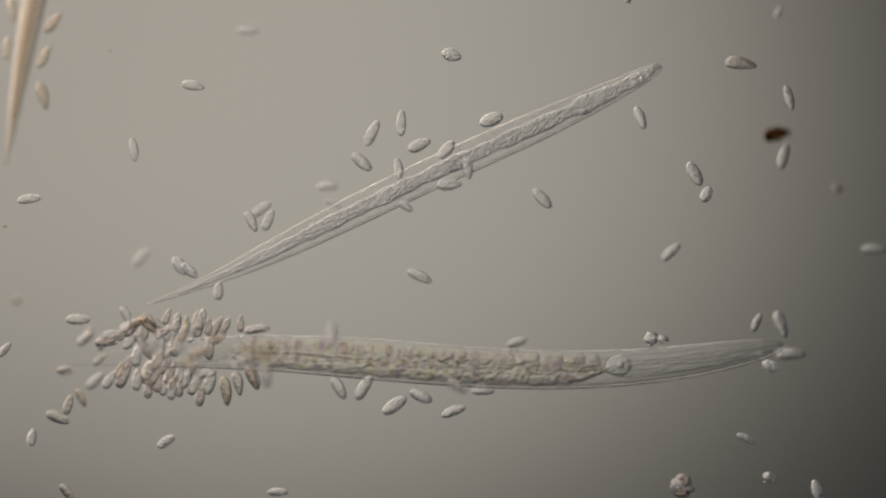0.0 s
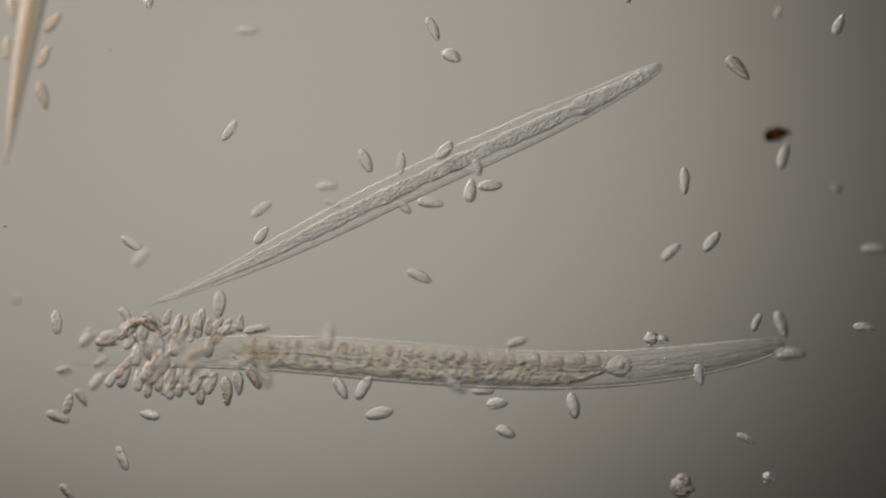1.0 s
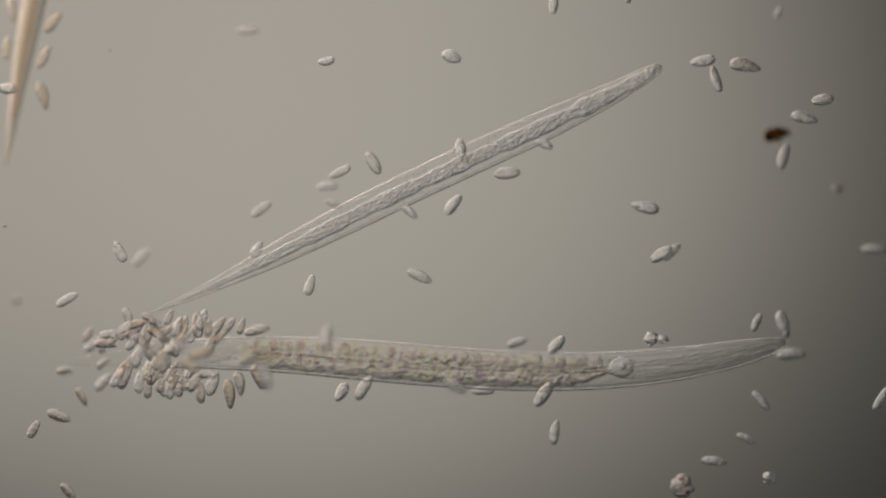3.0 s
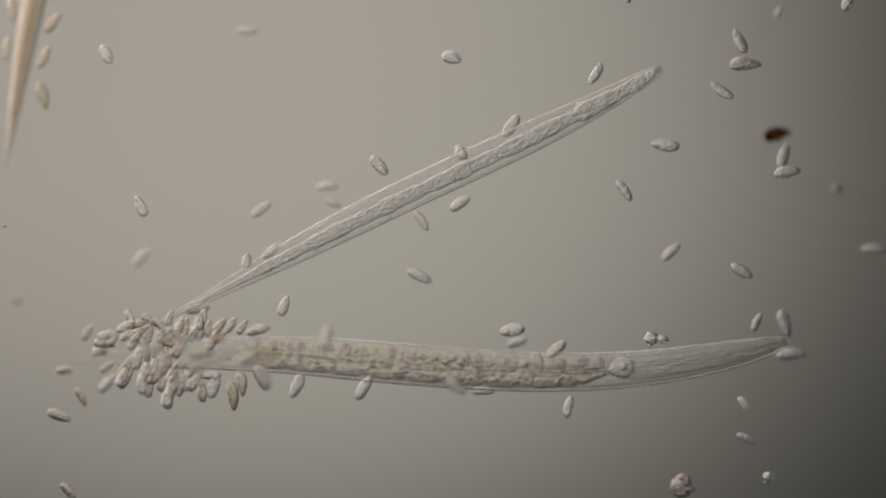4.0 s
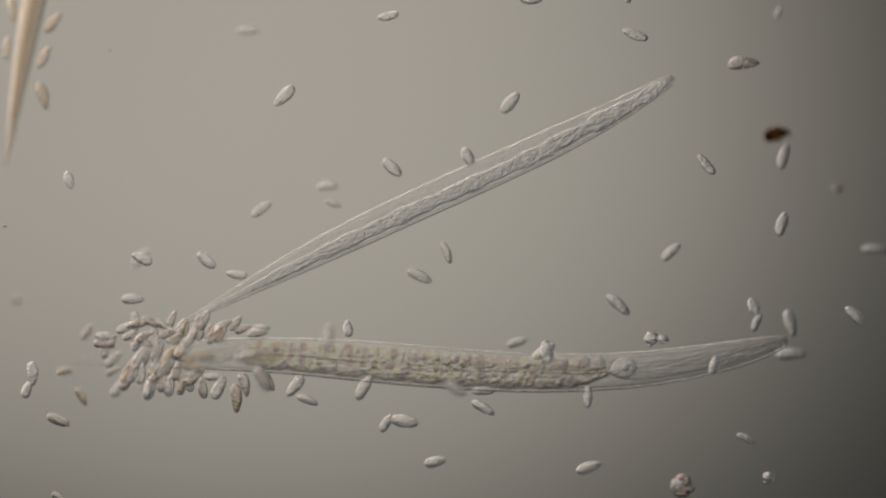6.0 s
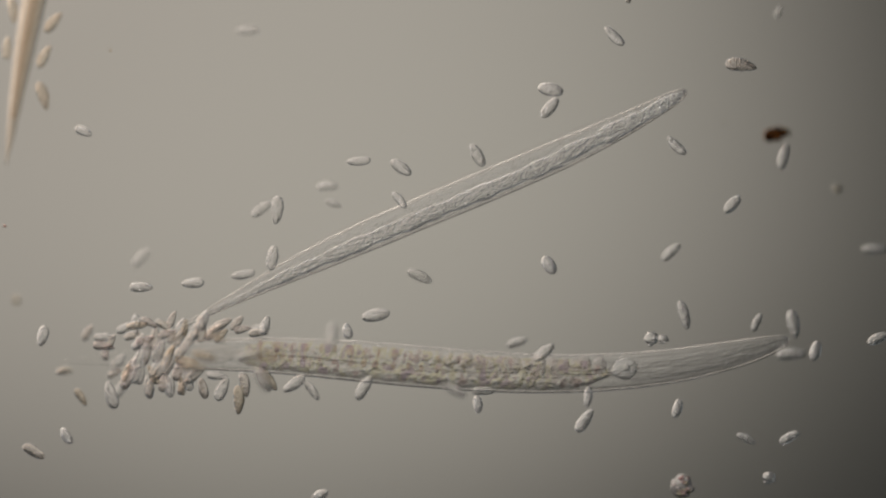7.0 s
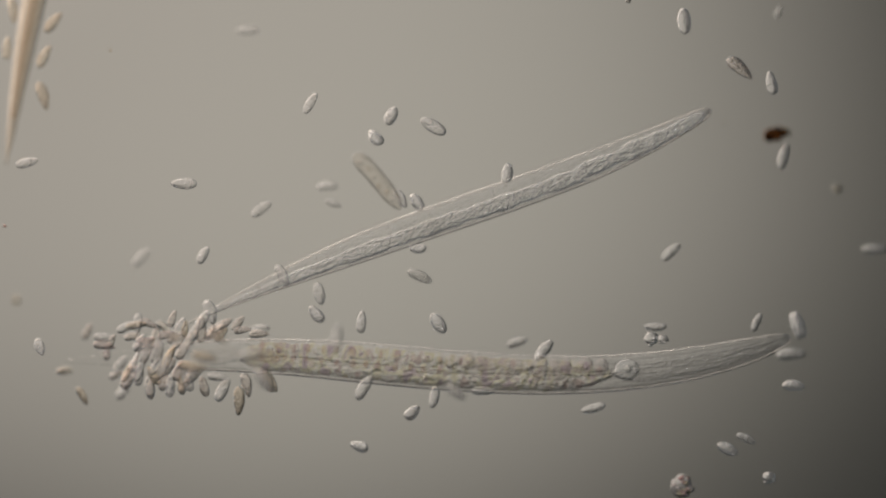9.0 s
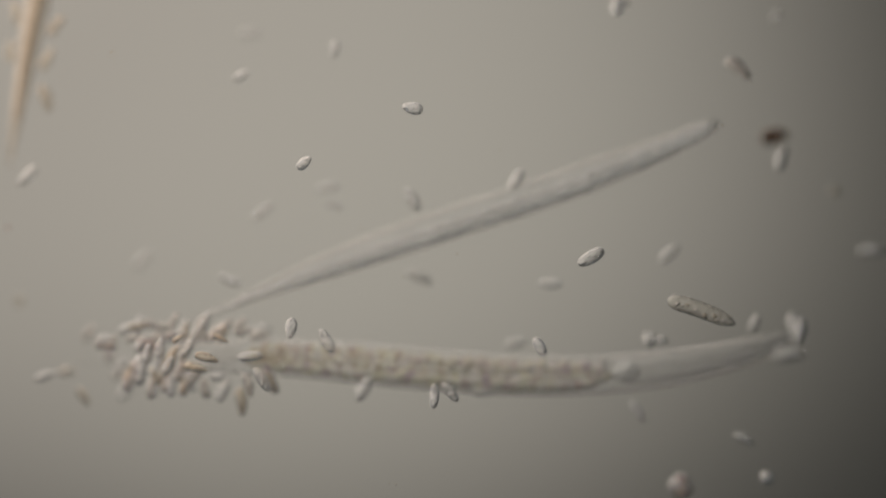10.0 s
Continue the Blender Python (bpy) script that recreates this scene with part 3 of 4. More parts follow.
    for k in range(14):
        # a row of broad pinkish cells along the gut's upper side, towards the head
        place = 342 + 21.5 * k + 16 * noise.noise(Vector((k * 3.7, 1, 1)))
        if s0 <= place < s1 and place < 620:
            high = 15 + 4 * noise.noise(Vector((k * 2.3, 15, 5)))
            bm = bmesh.new()
            blob(bm, (0, 0, 0), 11 * (0.95 + 0.7 * noise.noise(Vector((k * 5.1, 15, 2)))) * K, (1, 1, 1), 3)
            for v in bm.verts:
                v.co *= 1 + 0.45 * noise.noise(v.co / (6 * K) + Vector((k, 15, 0)))
                v.co = Vector((v.co.x * 1.1 + (mid - place) * K, v.co.y * 1.25 + high * K, v.co.z * 0.25 + 3 * K))
            part("gut_cell", mesh_of("gut_cell", bm, CELL_PINK), seg)
    for k in range(26):
        # small rusty cells in two loose rows towards the tail
        place = 630 + 26 * (k // 2) + 9 * noise.noise(Vector((k * 3.7, 1, 6)))
        if s0 <= place < s1:
            high = (17 if k % 2 else -2) + 5 * noise.noise(Vector((k * 2.3, 9, 5)))
            bm = bmesh.new()
            blob(bm, (0, 0, 0), 5.5 * (0.9 + 0.8 * noise.noise(Vector((k * 5.1, 3, 2)))) * K, (1, 1, 1), 2)
            for v in bm.verts:
                v.co *= 1 + 0.5 * noise.noise(v.co / (4 * K) + Vector((k, 7, 0)))
                v.co = Vector((v.co.x * 0.9 + (mid - place) * K, v.co.y * 1.4 + high * K, v.co.z * 0.3 + 3 * K))
            part("rusty_cell", mesh_of("rusty_cell", bm, CELL_RUSTY), seg)
    if mid < 1000:
        bm = bmesh.new()
        scatter(bm, rnd, s0, s1, 14, lambda s: 0.70 * side(s), lambda s: (0, 2), (1.2, 2.6))
        for v in bm.verts:
            v.co.z = v.co.z * 0.3 + 4 * K
        tagged(part("gut_content", mesh_of("gut_content", bm, GRAIN), seg), kind="stuff")


# outer edge lines carry painted relief shade: pale above, dark below
upper, upper_segs = nematode(at(760, 330), UPPER_LENGTH, UPPER_RINGS, upper_radius, fill_upper, ((0, 0.985, 0.8, RIDGE), (math.pi, 0.985, 0.7, LUMEN_RIM_SHADE), (math.pi, 0.91, 0.7, RIDGE), (math.pi, 0.80, 0.4, GRANULE), (0, 0.84, 0.35, GRANULE)), "thin clear nematode with a grainy pale gut, slowly bending", 1.0)
lower, lower_segs = nematode(at(760, 640), LOWER_LENGTH, LOWER_RINGS, lower_radius, fill_lower, ((0, 0.985, 1.0, RIDGE), (0, 0.90, 0.5, GRANULE), (math.pi, 0.99, 1.0, LUMEN_RIM_SHADE), (math.pi, 0.92, 0.9, RIDGE)), "thick dead nematode with brown gut, tail covered by ciliates", 0.84)


def lobe(place, high, half, wide, turn):
    """A smooth pale lobe in the rear of the thick nematode."""
    i = int(place * LOWER_RINGS / LOWER_LENGTH)
    mid = (i + 0.5) * LOWER_LENGTH / LOWER_RINGS
    bm = bmesh.new()
    bmesh.ops.create_icosphere(bm, subdivisions=4, radius=1)
    for v in bm.verts:
        z = v.co.z * (4.5 if v.co.z > 0 else 1) + 1.2 * noise.noise(Vector((v.co.x * 3, v.co.y * 6, 2)))
        v.co = Matrix.Rotation(radians(turn), 3, "Z") @ Vector((v.co.x * half, v.co.y * wide, z)) + Vector((mid - place, high, 1))
        v.co *= K
    part("lobe", mesh_of("lobe", bm, LOBE), lower_segs[i], "smooth pale lobe")


lobe(1022, 0, 40, 16, 8)
lobe(1060, -17, 28, 9, -8)


def far_nematode():
    thing = new("nematode")
    thing.location = at(40, 100, -0.07)
    radius = profile([(0, 23), (120, 21), (220, 16.5), (300, 11), (360, 6), (400, 1)])
    bm = bmesh.new()
    ss = np.linspace(400, 0, 40)
    rings = revolve(bm, [(200 - s) * K for s in ss], [radius(s) * K for s in ss], 24, lambda x: (-0.15 * (x - 0.02) ** 2 + 0.002, 0))
    close_ends(bm, rings)
    part("skin", mesh_of("skin", bm, FAR_SKIN), thing)
    bm = bmesh.new()
    rings = revolve(bm, [(200 - s) * K for s in ss[8:]], [0.5 * radius(s) * K for s in ss[8:]], 16, lambda x: (-0.15 * (x - 0.02) ** 2 + 0.002, 0))
    close_ends(bm, rings)
    part("gut", mesh_of("gut", bm, FAR_GUT), thing)
    thing.matrix_basis = Matrix.Translation(at(44, 96, -0.07)) @ Matrix.Rotation(radians(79.5), 4, "Z")
    return tagged(thing, "blurred yellowish tail of a nematode out of focus", "nematode")


far_nematode()


# ---- resting ciliates and debris: x, y, height, heading, length ----
def rest(x, y, z, heading, length, label="", style=None, pitch=0):
    return ciliate(length, Matrix.Translation(at(x, y, z)) @ pose(0, 0, 0, random.uniform(-12, 12), pitch, heading), label, "resting ciliates", 4 if style is None else style)


PALE = "blurred pale ciliate resting out of focus"
for row in ((743, 490, -0.02, -25, 46), (1188, 447, -0.03, 42, 42), (1388, 277, -0.03, 75, 48), (580, 331, -0.055, 5, 38), (590, 361, -0.03, -20, 30),
            (463, 371, -0.035, 36, 42), (915, 607, -0.04, 18, 38), (1340, 571, -0.02, 65, 34), (1400, 628, -0.05, 5, 52), (1320, 777, 0.01, -25, 36), (460, 583, -0.03, 8, 36)):
    rest(*row)
for row in ((1548, 442, -0.06, 0, 46), (440, 55, -0.065, 0, 40), (250, 457, -0.075, 45, 42), (855, 693, 0.0, 0, 40), (1378, 22, -0.07, 65, 24)):
    rest(*row, PALE)
for row in ((75, 170, -0.048, -74, 52), (79, 100, -0.048, 62, 46), (95, 40, -0.048, 50, 46), (13, 85, -0.048, 85, 42), (21, 19, -0.048, -82, 46)):
    rest(*row, "brownish blurred ciliate clinging to the far nematode", 6)
rest(645, 687, 0.012, 58, 50)


def grainy_ciliate():
    thing = rest(1312, 116, 0.0, -14, 56, "grainy pointed ciliate full of shiny granules", 2)
    bm = bmesh.new()
    rnd = random.Random(4)
    for i in range(44):
        u = rnd.uniform(-0.85, 0.85)
        a, q = rnd.uniform(0, 6.28), 9.0 * K * (1 - u * u) ** 0.5 * (1 - 0.38 * u)
        blob(bm, (u * 26 * K, q * math.cos(a), q * math.sin(a)), rnd.uniform(1.2, 2.4) * K)
    tagged(part("grain_coat", mesh_of("grain_coat", bm, GRANULE), thing), kind="stuff")
    return thing


grainy = grainy_ciliate()


def lump(name, x, y, z, size, material, label, lumps=7, stretch=(1.4, 0.8, 0.7), heading=0):
    thing = new(name)
    thing.matrix_basis = Matrix.Translation(at(x, y, z)) @ pose(0, 0, 0, 0, 0, heading)
    rnd = random.Random(int(x + y))
    bm = bmesh.new()
    blob(bm, (0, 0, 0), size * K * 0.55, (1, 1, 1), 3)
    for v in bm.verts:
        v.co = Vector((v.co.x * stretch[0], v.co.y * stretch[1], v.co.z * stretch[2])) * (1 + 0.25 * noise.noise(v.co * 90) + 0.3 * noise.noise(v.co * 330 + Vector((x, 0, 0))))
    part("body", mesh_of("body", bm, material), thing)
    for i in range(lumps):
        bm = bmesh.new()
        a = rnd.uniform(0, 6.28)
        far = rnd.uniform(0.2, 0.55)
        blob(bm, (math.cos(a) * size * K * far * stretch[0], math.sin(a) * size * K * far * stretch[1], (0.52 - 0.6 * far) * stretch[2] * size * K), size * K * rnd.uniform(0.08, 0.2), (1, 0.8, 0.8), 2)
        part("lump", mesh_of("lump", bm, (CLUMP_PINK, CLUMP, CLUMP_YELLOW, CLUMP_PINK)[i % 4] if material is CLUMP else material if i % 4 or material in (SPECK, PELLICLE_CLEAR) else LUMEN_RIM_SHADE), thing)
    return tagged(thing, label, "debris")


speck = lump("speck", 1371, 238, -0.085, 30, SPECK, "dark reddish brown opaque speck of dirt", 6, (1.25, 0.72, 0.7), 12)
bm = bmesh.new()
blob(bm, (0, 0, 0), 9 * K, (1.3, 0.7, 0.6), 2)
part("fringe", mesh_of("fringe", bm, AMBER), speck, "amber translucent fringe", Matrix.Translation((20 * K, 1 * K, 0)))
bm = bmesh.new()
blob(bm, (0, 0, 0), 6 * K, (1.4, 0.8, 0.6), 2)
part("flake", mesh_of("flake", bm, SPECK), speck, "", Matrix.Translation((-12 * K, -5 * K, 0)))
lump("debris", 1207, 861, -0.02, 34, CLUMP, "round grainy clump of brownish debris", 20, (1.05, 1, 0.8))
lump("debris", 1360, 846, 0.0, 20, PELLICLE_CLEAR, "small round pale grainy cell", 6, (1, 1, 0.9))
lump("debris", 1152, 600, -0.005, 20, PELLICLE_CLEAR, "pale lumpy cell on the back of the nematode", 12, (1.1, 1, 0.9), 40)
lump("debris", 1172, 601, -0.005, 15, PELLICLE_CLEAR, "pale lumpy cell on the back of the nematode", 9, (1.2, 0.9, 0.9))
lump("debris", 1480, 335, -0.07, 16, FAINT, "faint brown blurred particle", 3, (1, 1, 0.8))
lump("debris", 28, 531, -0.07, 16, FAINT, "faint brown blurred particle", 3, (1, 1.2, 0.8))
lump("debris", 8, 400, -0.02, 6, SPECK_RED, "tiny reddish particle", 2, (1, 1, 1))
lump("debris", 195, 90, -0.02, 6, FAINT, "tiny faint particle", 2, (1, 1, 1))
lump("debris", 1112, 2, 0.0, 8, LUMEN_RIM_SHADE, "tiny dark particle", 2, (1, 1, 1))
lump("debris", 113, 656, -0.05, 20, FAINT, "small blurred brownish particle", 4, (1.3, 0.7, 0.7))


for x, y, size in ((193, 87, 4), (1435, 30, 3.5), (1282, 218, 4.5), (1247, 228, 3), (713, 489, 3), (809, 447, 3), (700, 858, 3.5), (1332, 141, 3.5), (637, 401, 3), (1491, 115, 3), (885, 262, 2.5), (688, 856, 2.5)):
    lump("debris", x, y, 0.086, size, FAINT, "tiny pale particle adrift near the surface", 1, (1.2, 0.9, 0.9))


def big_ciliate():
    """The long worm-like ciliate that swims in late."""
    thing = new("long_ciliate")
    half, wide = 64 * K, 14.5 * K
    us = [-math.cos(math.pi * i / 24) for i in range(25)]
    us[0], us[-1] = -0.999, 0.999
    bm = bmesh.new()
    rings = revolve(bm, [u * half for u in us], [max(wide * (1 - abs(u) ** 7) ** 0.6 * (1 - 0.55 * max(0, u) ** 3), wide * 0.08) for u in us], 24, lambda x: (0.05 * half * (1 - (x / half) ** 2), 0), 0.75)
    close_ends(bm, rings)
    part("pellicle", mesh_of("pellicle", bm, OLIVE), thing)
    rnd = random.Random(9)
    for i in range(6):
        bm = bmesh.new()
        blob(bm, (0, 0, 0), wide * rnd.uniform(0.25, 0.4), (1.1, 1, 0.7), 2)
        part("vacuole", mesh_of("vacuole", bm, GUT_BROWN if i in (1, 3, 4) else VACUOLE), thing, "", Matrix.Translation(((-0.7 + 0.27 * i) * half, rnd.uniform(-0.3, 0.3) * wide, 0.55 * wide)))
    bm = bmesh.new()
    for i in range(90):
        u, a = rnd.uniform(-0.90, 0.85), rnd.uniform(0, 6.28)
        q = wide * 0.95 * (1 - 0.5 * max(0, u) ** 2)
        blob(bm, (u * half, q * math.cos(a) + 0.05 * half * (1 - u * u), 0.72 * q * abs(math.sin(a)) ** 1.5), wide * rnd.uniform(0.08, 0.17))
    tagged(part("cytoplasm", mesh_of("cytoplasm", bm, ENDOPLASM_OLIVE), thing), kind="stuff")
    return tagged(thing, "long sausage-shaped ciliate filled with grainy food", "ciliate")


big = big_ciliate()


# ---- swimming and clinging ----
def worm_near(x, y, t):
    """How far a place lies over the thick and over the thin nematode's back, 0 to 1."""
    w = float(np.interp(t, [0, 2.5, 10], [0, 0, 1]))
    over = 1 - max((645 - y) / 54, (y - 645) / 100) if 180 < x < 1400 else 0.0
    thin = 0.0
    hx, hy, ty = 1172 + 104 * w, 116 + 96 * w, 485 + 55 * w
    if 380 < x < hx:
        below = y - (ty + (hy - ty) * (x - 400) / (hx - 400))
        thin = 1 - max(-below / 45, below / 110)
    return max(0.0, min(1.0, over * 1.6)), max(0.0, min(1.0, thin * 1.6))


def swim(length, keys):
    """A free ciliate: x, y, heading and pitch each half second; between, it curves along its heading."""
    thing = ciliate(length, Matrix(), "", "swimming ciliates")
    rnd = random.Random(COUNT[0] * 3)
    base = rnd.uniform(-0.014, 0.018)
    p = [Vector(k[:2]) for k in keys]
    lean = [min(k[3], 50) * (1 if math.cos(radians(k[2] - 135)) > 0 else -1) for k in keys]
    way = []
    for i, k in enumerate(keys):
        d = (p[min(i + 1, len(p) - 1)] - p[max(i - 1, 0)]) / 2
        a = Vector((math.cos(radians(k[2])), -math.sin(radians(k[2]))))
        way.append(a * (1 if a.dot(d) >= 0 else -1) * min(d.length, 160))
    rows, spin = [], rnd.uniform(0, 360)
    for i in range(len(keys) - 1):
        far = (p[i + 1] - p[i]).length
        for j in range(5 if i < len(keys) - 2 else 6):
            u = j / 5
            t = TIMES[i] + 0.5 * u
            q = p[i] * (2 * u ** 3 - 3 * u ** 2 + 1) + way[i] * (u ** 3 - 2 * u ** 2 + u) + p[i + 1] * (3 * u ** 2 - 2 * u ** 3) + way[i + 1] * (u ** 3 - u ** 2)
            g = p[i] * (6 * u ** 2 - 6 * u) + way[i] * (3 * u ** 2 - 4 * u + 1) + p[i + 1] * (6 * u - 6 * u ** 2) + way[i + 1] * (3 * u ** 2 - 2 * u)
            h = keys[i][2] + (keys[i + 1][2] - keys[i][2]) * u
            if far > 40:
                turn = (math.degrees(math.atan2(-g.y, g.x)) - h + 90) % 180 - 90
                h += max(-30, min(30, turn)) * math.sin(math.pi * u)
            pitch = lean[i] + (lean[i + 1] - lean[i]) * u
            thick, thin = worm_near(q.x, q.y, t)
            z = base * (1 - max(thick, thin)) + max(0.040 * thick, 0.046 * thin)
            if len(keys[i + 1]) > 4:
                z += (0.086 - z) * u
            roll = 14 * math.sin(spin + 2.1 * t)
            rows.append((t, Matrix.Translation(at(q.x, q.y, z)) @ pose(0, 0, 0, roll, pitch, h)))
    walk(thing, rows)


def cling(length, a, b, top=False):
    """A ciliate that feeds at the dead tail, shuffling from one place to another."""
    rnd = random.Random(COUNT[0] * 5 + 1)
    thing = ciliate(length, Matrix(), "brownish ciliate clinging to the nematode's tail", "feeding ciliates", rnd.choice((7, 7, 6)) if top else rnd.choice((2, 2, 6, 1, 5)))
    mid = abs(a[1] - 632) < 30 and a[0] > 190
    z = (rnd.choice((0.018, 0.022, 0.026, 0.030)) if mid else rnd.uniform(-0.012, 0.018) + (0.016 if a[1] > 640 else 0)) if a[0] > 185 else rnd.uniform(-0.055, -0.03)
    if top:
        z = 0.086
    rows = []
    for i in range(21):
        t = 0.5 * i
        w = float(np.interp(t, [0, 2.5, 6.5, 9, 10], [0, 0.15, 0.9, 1, 1]))
        x, y, h = [p + (q - p) * w for p, q in zip(a, b)]
        rows.append((t, Matrix.Translation(at(x + rnd.uniform(-1.5, 1.5), y + rnd.uniform(-1.5, 1.5), z)) @ pose(0, 0, 0, 8, 0, h + rnd.uniform(-4, 4))))
    walk(thing, rows)


def sway(thing, places, z):
    """Rows of a thing that shifts slowly: t, x, y, heading."""
    walk(thing, [(t, Matrix.Translation(at(x, y, z)) @ pose(0, 0, 0, 0, 0, h)) for t, x, y, h in places])


def motions():
    bend_to(upper_segs, upper_axis, UPPER_LENGTH, 5.0)
    bend_to(lower_segs, lower_axis, LOWER_LENGTH, 5.0)
    ride(upper, upper_segs, upper_axis, UPPER_LENGTH, 0.15)
    slide_guts()
    ride(lower, lower_segs, lower_axis, LOWER_LENGTH, 0.35)
    sway(grainy, [(0, 1312, 114, -8), (0.5, 1306, 119, -40), (1, 1306, 122, -45), (1.5, 1313, 118, -18), (2, 1316, 117, -10), (2.5, 1318, 118, -12), (4, 1320, 115, 0),
                  (4.5, 1313, 111, 8), (5, 1316, 113, 0), (5.5, 1318, 112, 5), (7, 1312, 117, -8), (7.5, 1312, 117, -12), (8, 1312, 117, -15), (8.5, 1312, 121, -35),
                  (9, 1309, 122, -40), (9.5, 1311, 126, -42), (10, 1310, 118, -42)], 0.0)
    walk(big, [(t, Matrix.Translation(at(x, y, z)) @ pose(0, 0, 0, 0, 0, h)) for t, x, y, z, h in (
        (0, 330, -190, 0.03, -62), (7.9, 335, -190, 0.03, -62), (8.3, 405, 5, 0.03, -62), (8.5, 460, 88, 0.03, -60), (8.8, 575, 235, 0.045, -56), (9.0, 668, 322, 0.055, -50),
        (9.3, 825, 425, 0.062, -36), (9.5, 940, 474, 0.066, -32), (9.8, 1125, 525, 0.080, -26), (10, 1245, 551, 0.082, -20))])
    for length, places, z in ((50, [(0, 1382, 575, -72), (2.5, 1385, 575, -75), (5, 1393, 572, -75), (7, 1404, 574, -80), (10, 1410, 578, -80)], -0.03),
                              (48, [(0, 447, 668, -65), (2.5, 456, 667, -65), (4, 463, 669, -62), (7, 466, 672, -60), (10, 474, 675, -58)], 0.02),
                              (44, [(0, 102, 740, -22), (5.5, 105, 736, -20), (7, 60, 800, -30), (8, -60, 860, -30), (10, -70, 870, -30)], 0.0),
                              (36, [(0, 121, 717, 75), (2, 120, 715, 70), (3, 60, 760, 60), (4, -50, 790, 50), (10, -60, 790, 50)], 0.0),
                              (46, [(0, 587, 594, 88), (2.5, 578, 598, 80), (5, 578, 597, 82), (7, 588, 594, 86), (9, 597, 597, 86), (9.5, 586, 597, 80), (10, 577, 602, 118)], 0.078),
                              (42, [(0, 808, 684, -35), (5, 806, 687, -30), (9, 806, 694, -38), (10, 797, 694, -50)], 0.078),
                              (36, [(0, 118, 872, -50), (5.5, 121, 870, -45), (7, 60, 930, -40), (10, 50, 935, -40)], 0.0)):
        thing = ciliate(length, Matrix(), "dark grainy ciliate drifting slowly" if z < 0.05 else "pale ciliate with round vacuoles on top of the thick nematode", "resting ciliates", (1 if places[0][1] > 1000 else 5) if z < 0.05 else 7)
        sway(thing, places, z)
    cling(36, (222, 559, -60), (243, 574, -95))
    cling(38, (151, 598, 40), (212, 645, 50))
    cling(33, (218, 588, 60), (235, 596, 10))
    cling(29, (204, 600, 30), (198, 605, 70))
    cling(40, (255, 584, 88), (275, 600, 80))
    cling(34, (276, 574, -45), (291, 580, -40))
    cling(37, (315, 570, 80), (318, 600, 60))
    cling(33, (330, 574, 90), (328, 582, 80))
    cling(49, (349, 574, 90), (355, 582, 90))
    cling(33, (368, 578, 90), (372, 590, 60))
    cling(32, (427, 572, 90), (431, 586, 10))
    cling(35, (450, 586, 5), (458, 592, 5))
    cling(32, (400, 578, 60), (421, 572, 50))
    cling(32, (179, 605, 85), (190, 623, 85))
    cling(40, (258, 621, -60), (258, 627, -100))
    cling(44, (282, 609, 88), (280, 623, 70))
    cling(41, (307, 611, 90), (326, 621, 50))
    cling(45, (278, 638, 60), (299, 632, 65))
    cling(40, (371, 617, 88), (382, 586, 40))
    cling(30, (177, 638, 40), (208, 663, 25))
    cling(39, (241, 630, 85), (243, 640, 70))
    cling(40, (169, 673, 45), (220, 690, 50))
    cling(38, (196, 671, 55), (245, 660, 70))
    cling(50, (220, 665, 65), (229, 669, 60))
    cling(40, (243, 673, 85), (264, 685, 100))
    cling(38, (258, 660, 80), (272, 665, 120))
    cling(40, (303, 662, 70), (317, 655, 70))
    cling(42, (330, 671, 65), (332, 673, 110))
    cling(39, (303, 688, 85), (301, 683, 85))
    cling(44, (348, 681, 60), (345, 665, 40))
    cling(46, (371, 677, 70), (394, 689, 65))
    cling(37, (365, 662, 5), (384, 667, -5))
    cling(52, (400, 693, -85), (423, 710, -88))
    cling(43, (419, 679, -80), (435, 681, -75))
    cling(44, (446, 669, -65), (477, 675, -55))
    cling(38, (282, 677, 85), (290, 675, 75))
    cling(37, (144, 704, -60), (144, 702, -60))
    cling(24, (113, 656, 10), (111, 658, 10))
    cling(38, (353, 700, 88), (361, 685, 105))
    cling(37, (324, 588, 60), (340, 600, 50))
    cling(39, (272, 668, 60), (285, 655, 60))
    cling(33, (297, 561, 70), (307, 565, 70))
    cling(31, (155, 592, 55), (154, 588, 60))
    cling(45, (235, 580, 50), (256, 607, 30))
    cling(43, (262, 575, -40), (336, 648, -8))
    cling(36, (232, 604, 50), (246, 606, 60))
    cling(34, (268, 650, 70), (274, 650, 60))
    cling(34, (292, 648, 60), (300, 650, 60))
    cling(32, (318, 662, 80), (322, 664, 90))
    cling(36, (248, 605, -50), (258, 609, -30))
    cling(32, (296, 590, 80), (302, 592, 80))
    cling(34, (338, 655, 50), (342, 659, 30))
    cling(30, (228, 640, 60), (236, 644, 60))
    cling(34, (212, 655, 60), (224, 661, 70))
    cling(36, (262, 688, 85), (266, 688, 85))
    cling(34, (318, 688, 80), (326, 684, 60))
    cling(32, (386, 600, 40), (392, 594, 50))
    cling(34, (340, 592, 70), (342, 588, 70))
    cling(30, (300, 625, 40), (304, 625, 60))
    cling(36, (196, 592, 15), (183, 598, 0))
    cling(40, (188, 608, -5), (184, 613, -8))
    cling(36, (226, 576, 35), (222, 580, 25))
    cling(38, (244, 572, 20), (240, 577, 5))
    cling(34, (266, 566, -40), (264, 573, -25))
    cling(36, (290, 588, 30), (297, 594, 15))
    cling(38, (312, 580, 70), (320, 580, 65))
    cling(40, (356, 566, 80), (361, 567, 65))
    cling(42, (384, 580, 60), (395, 577, 35))
    cling(38, (262, 655, 75), (247, 664, 80))
    cling(36, (290, 684, 80), (298, 682, 95))
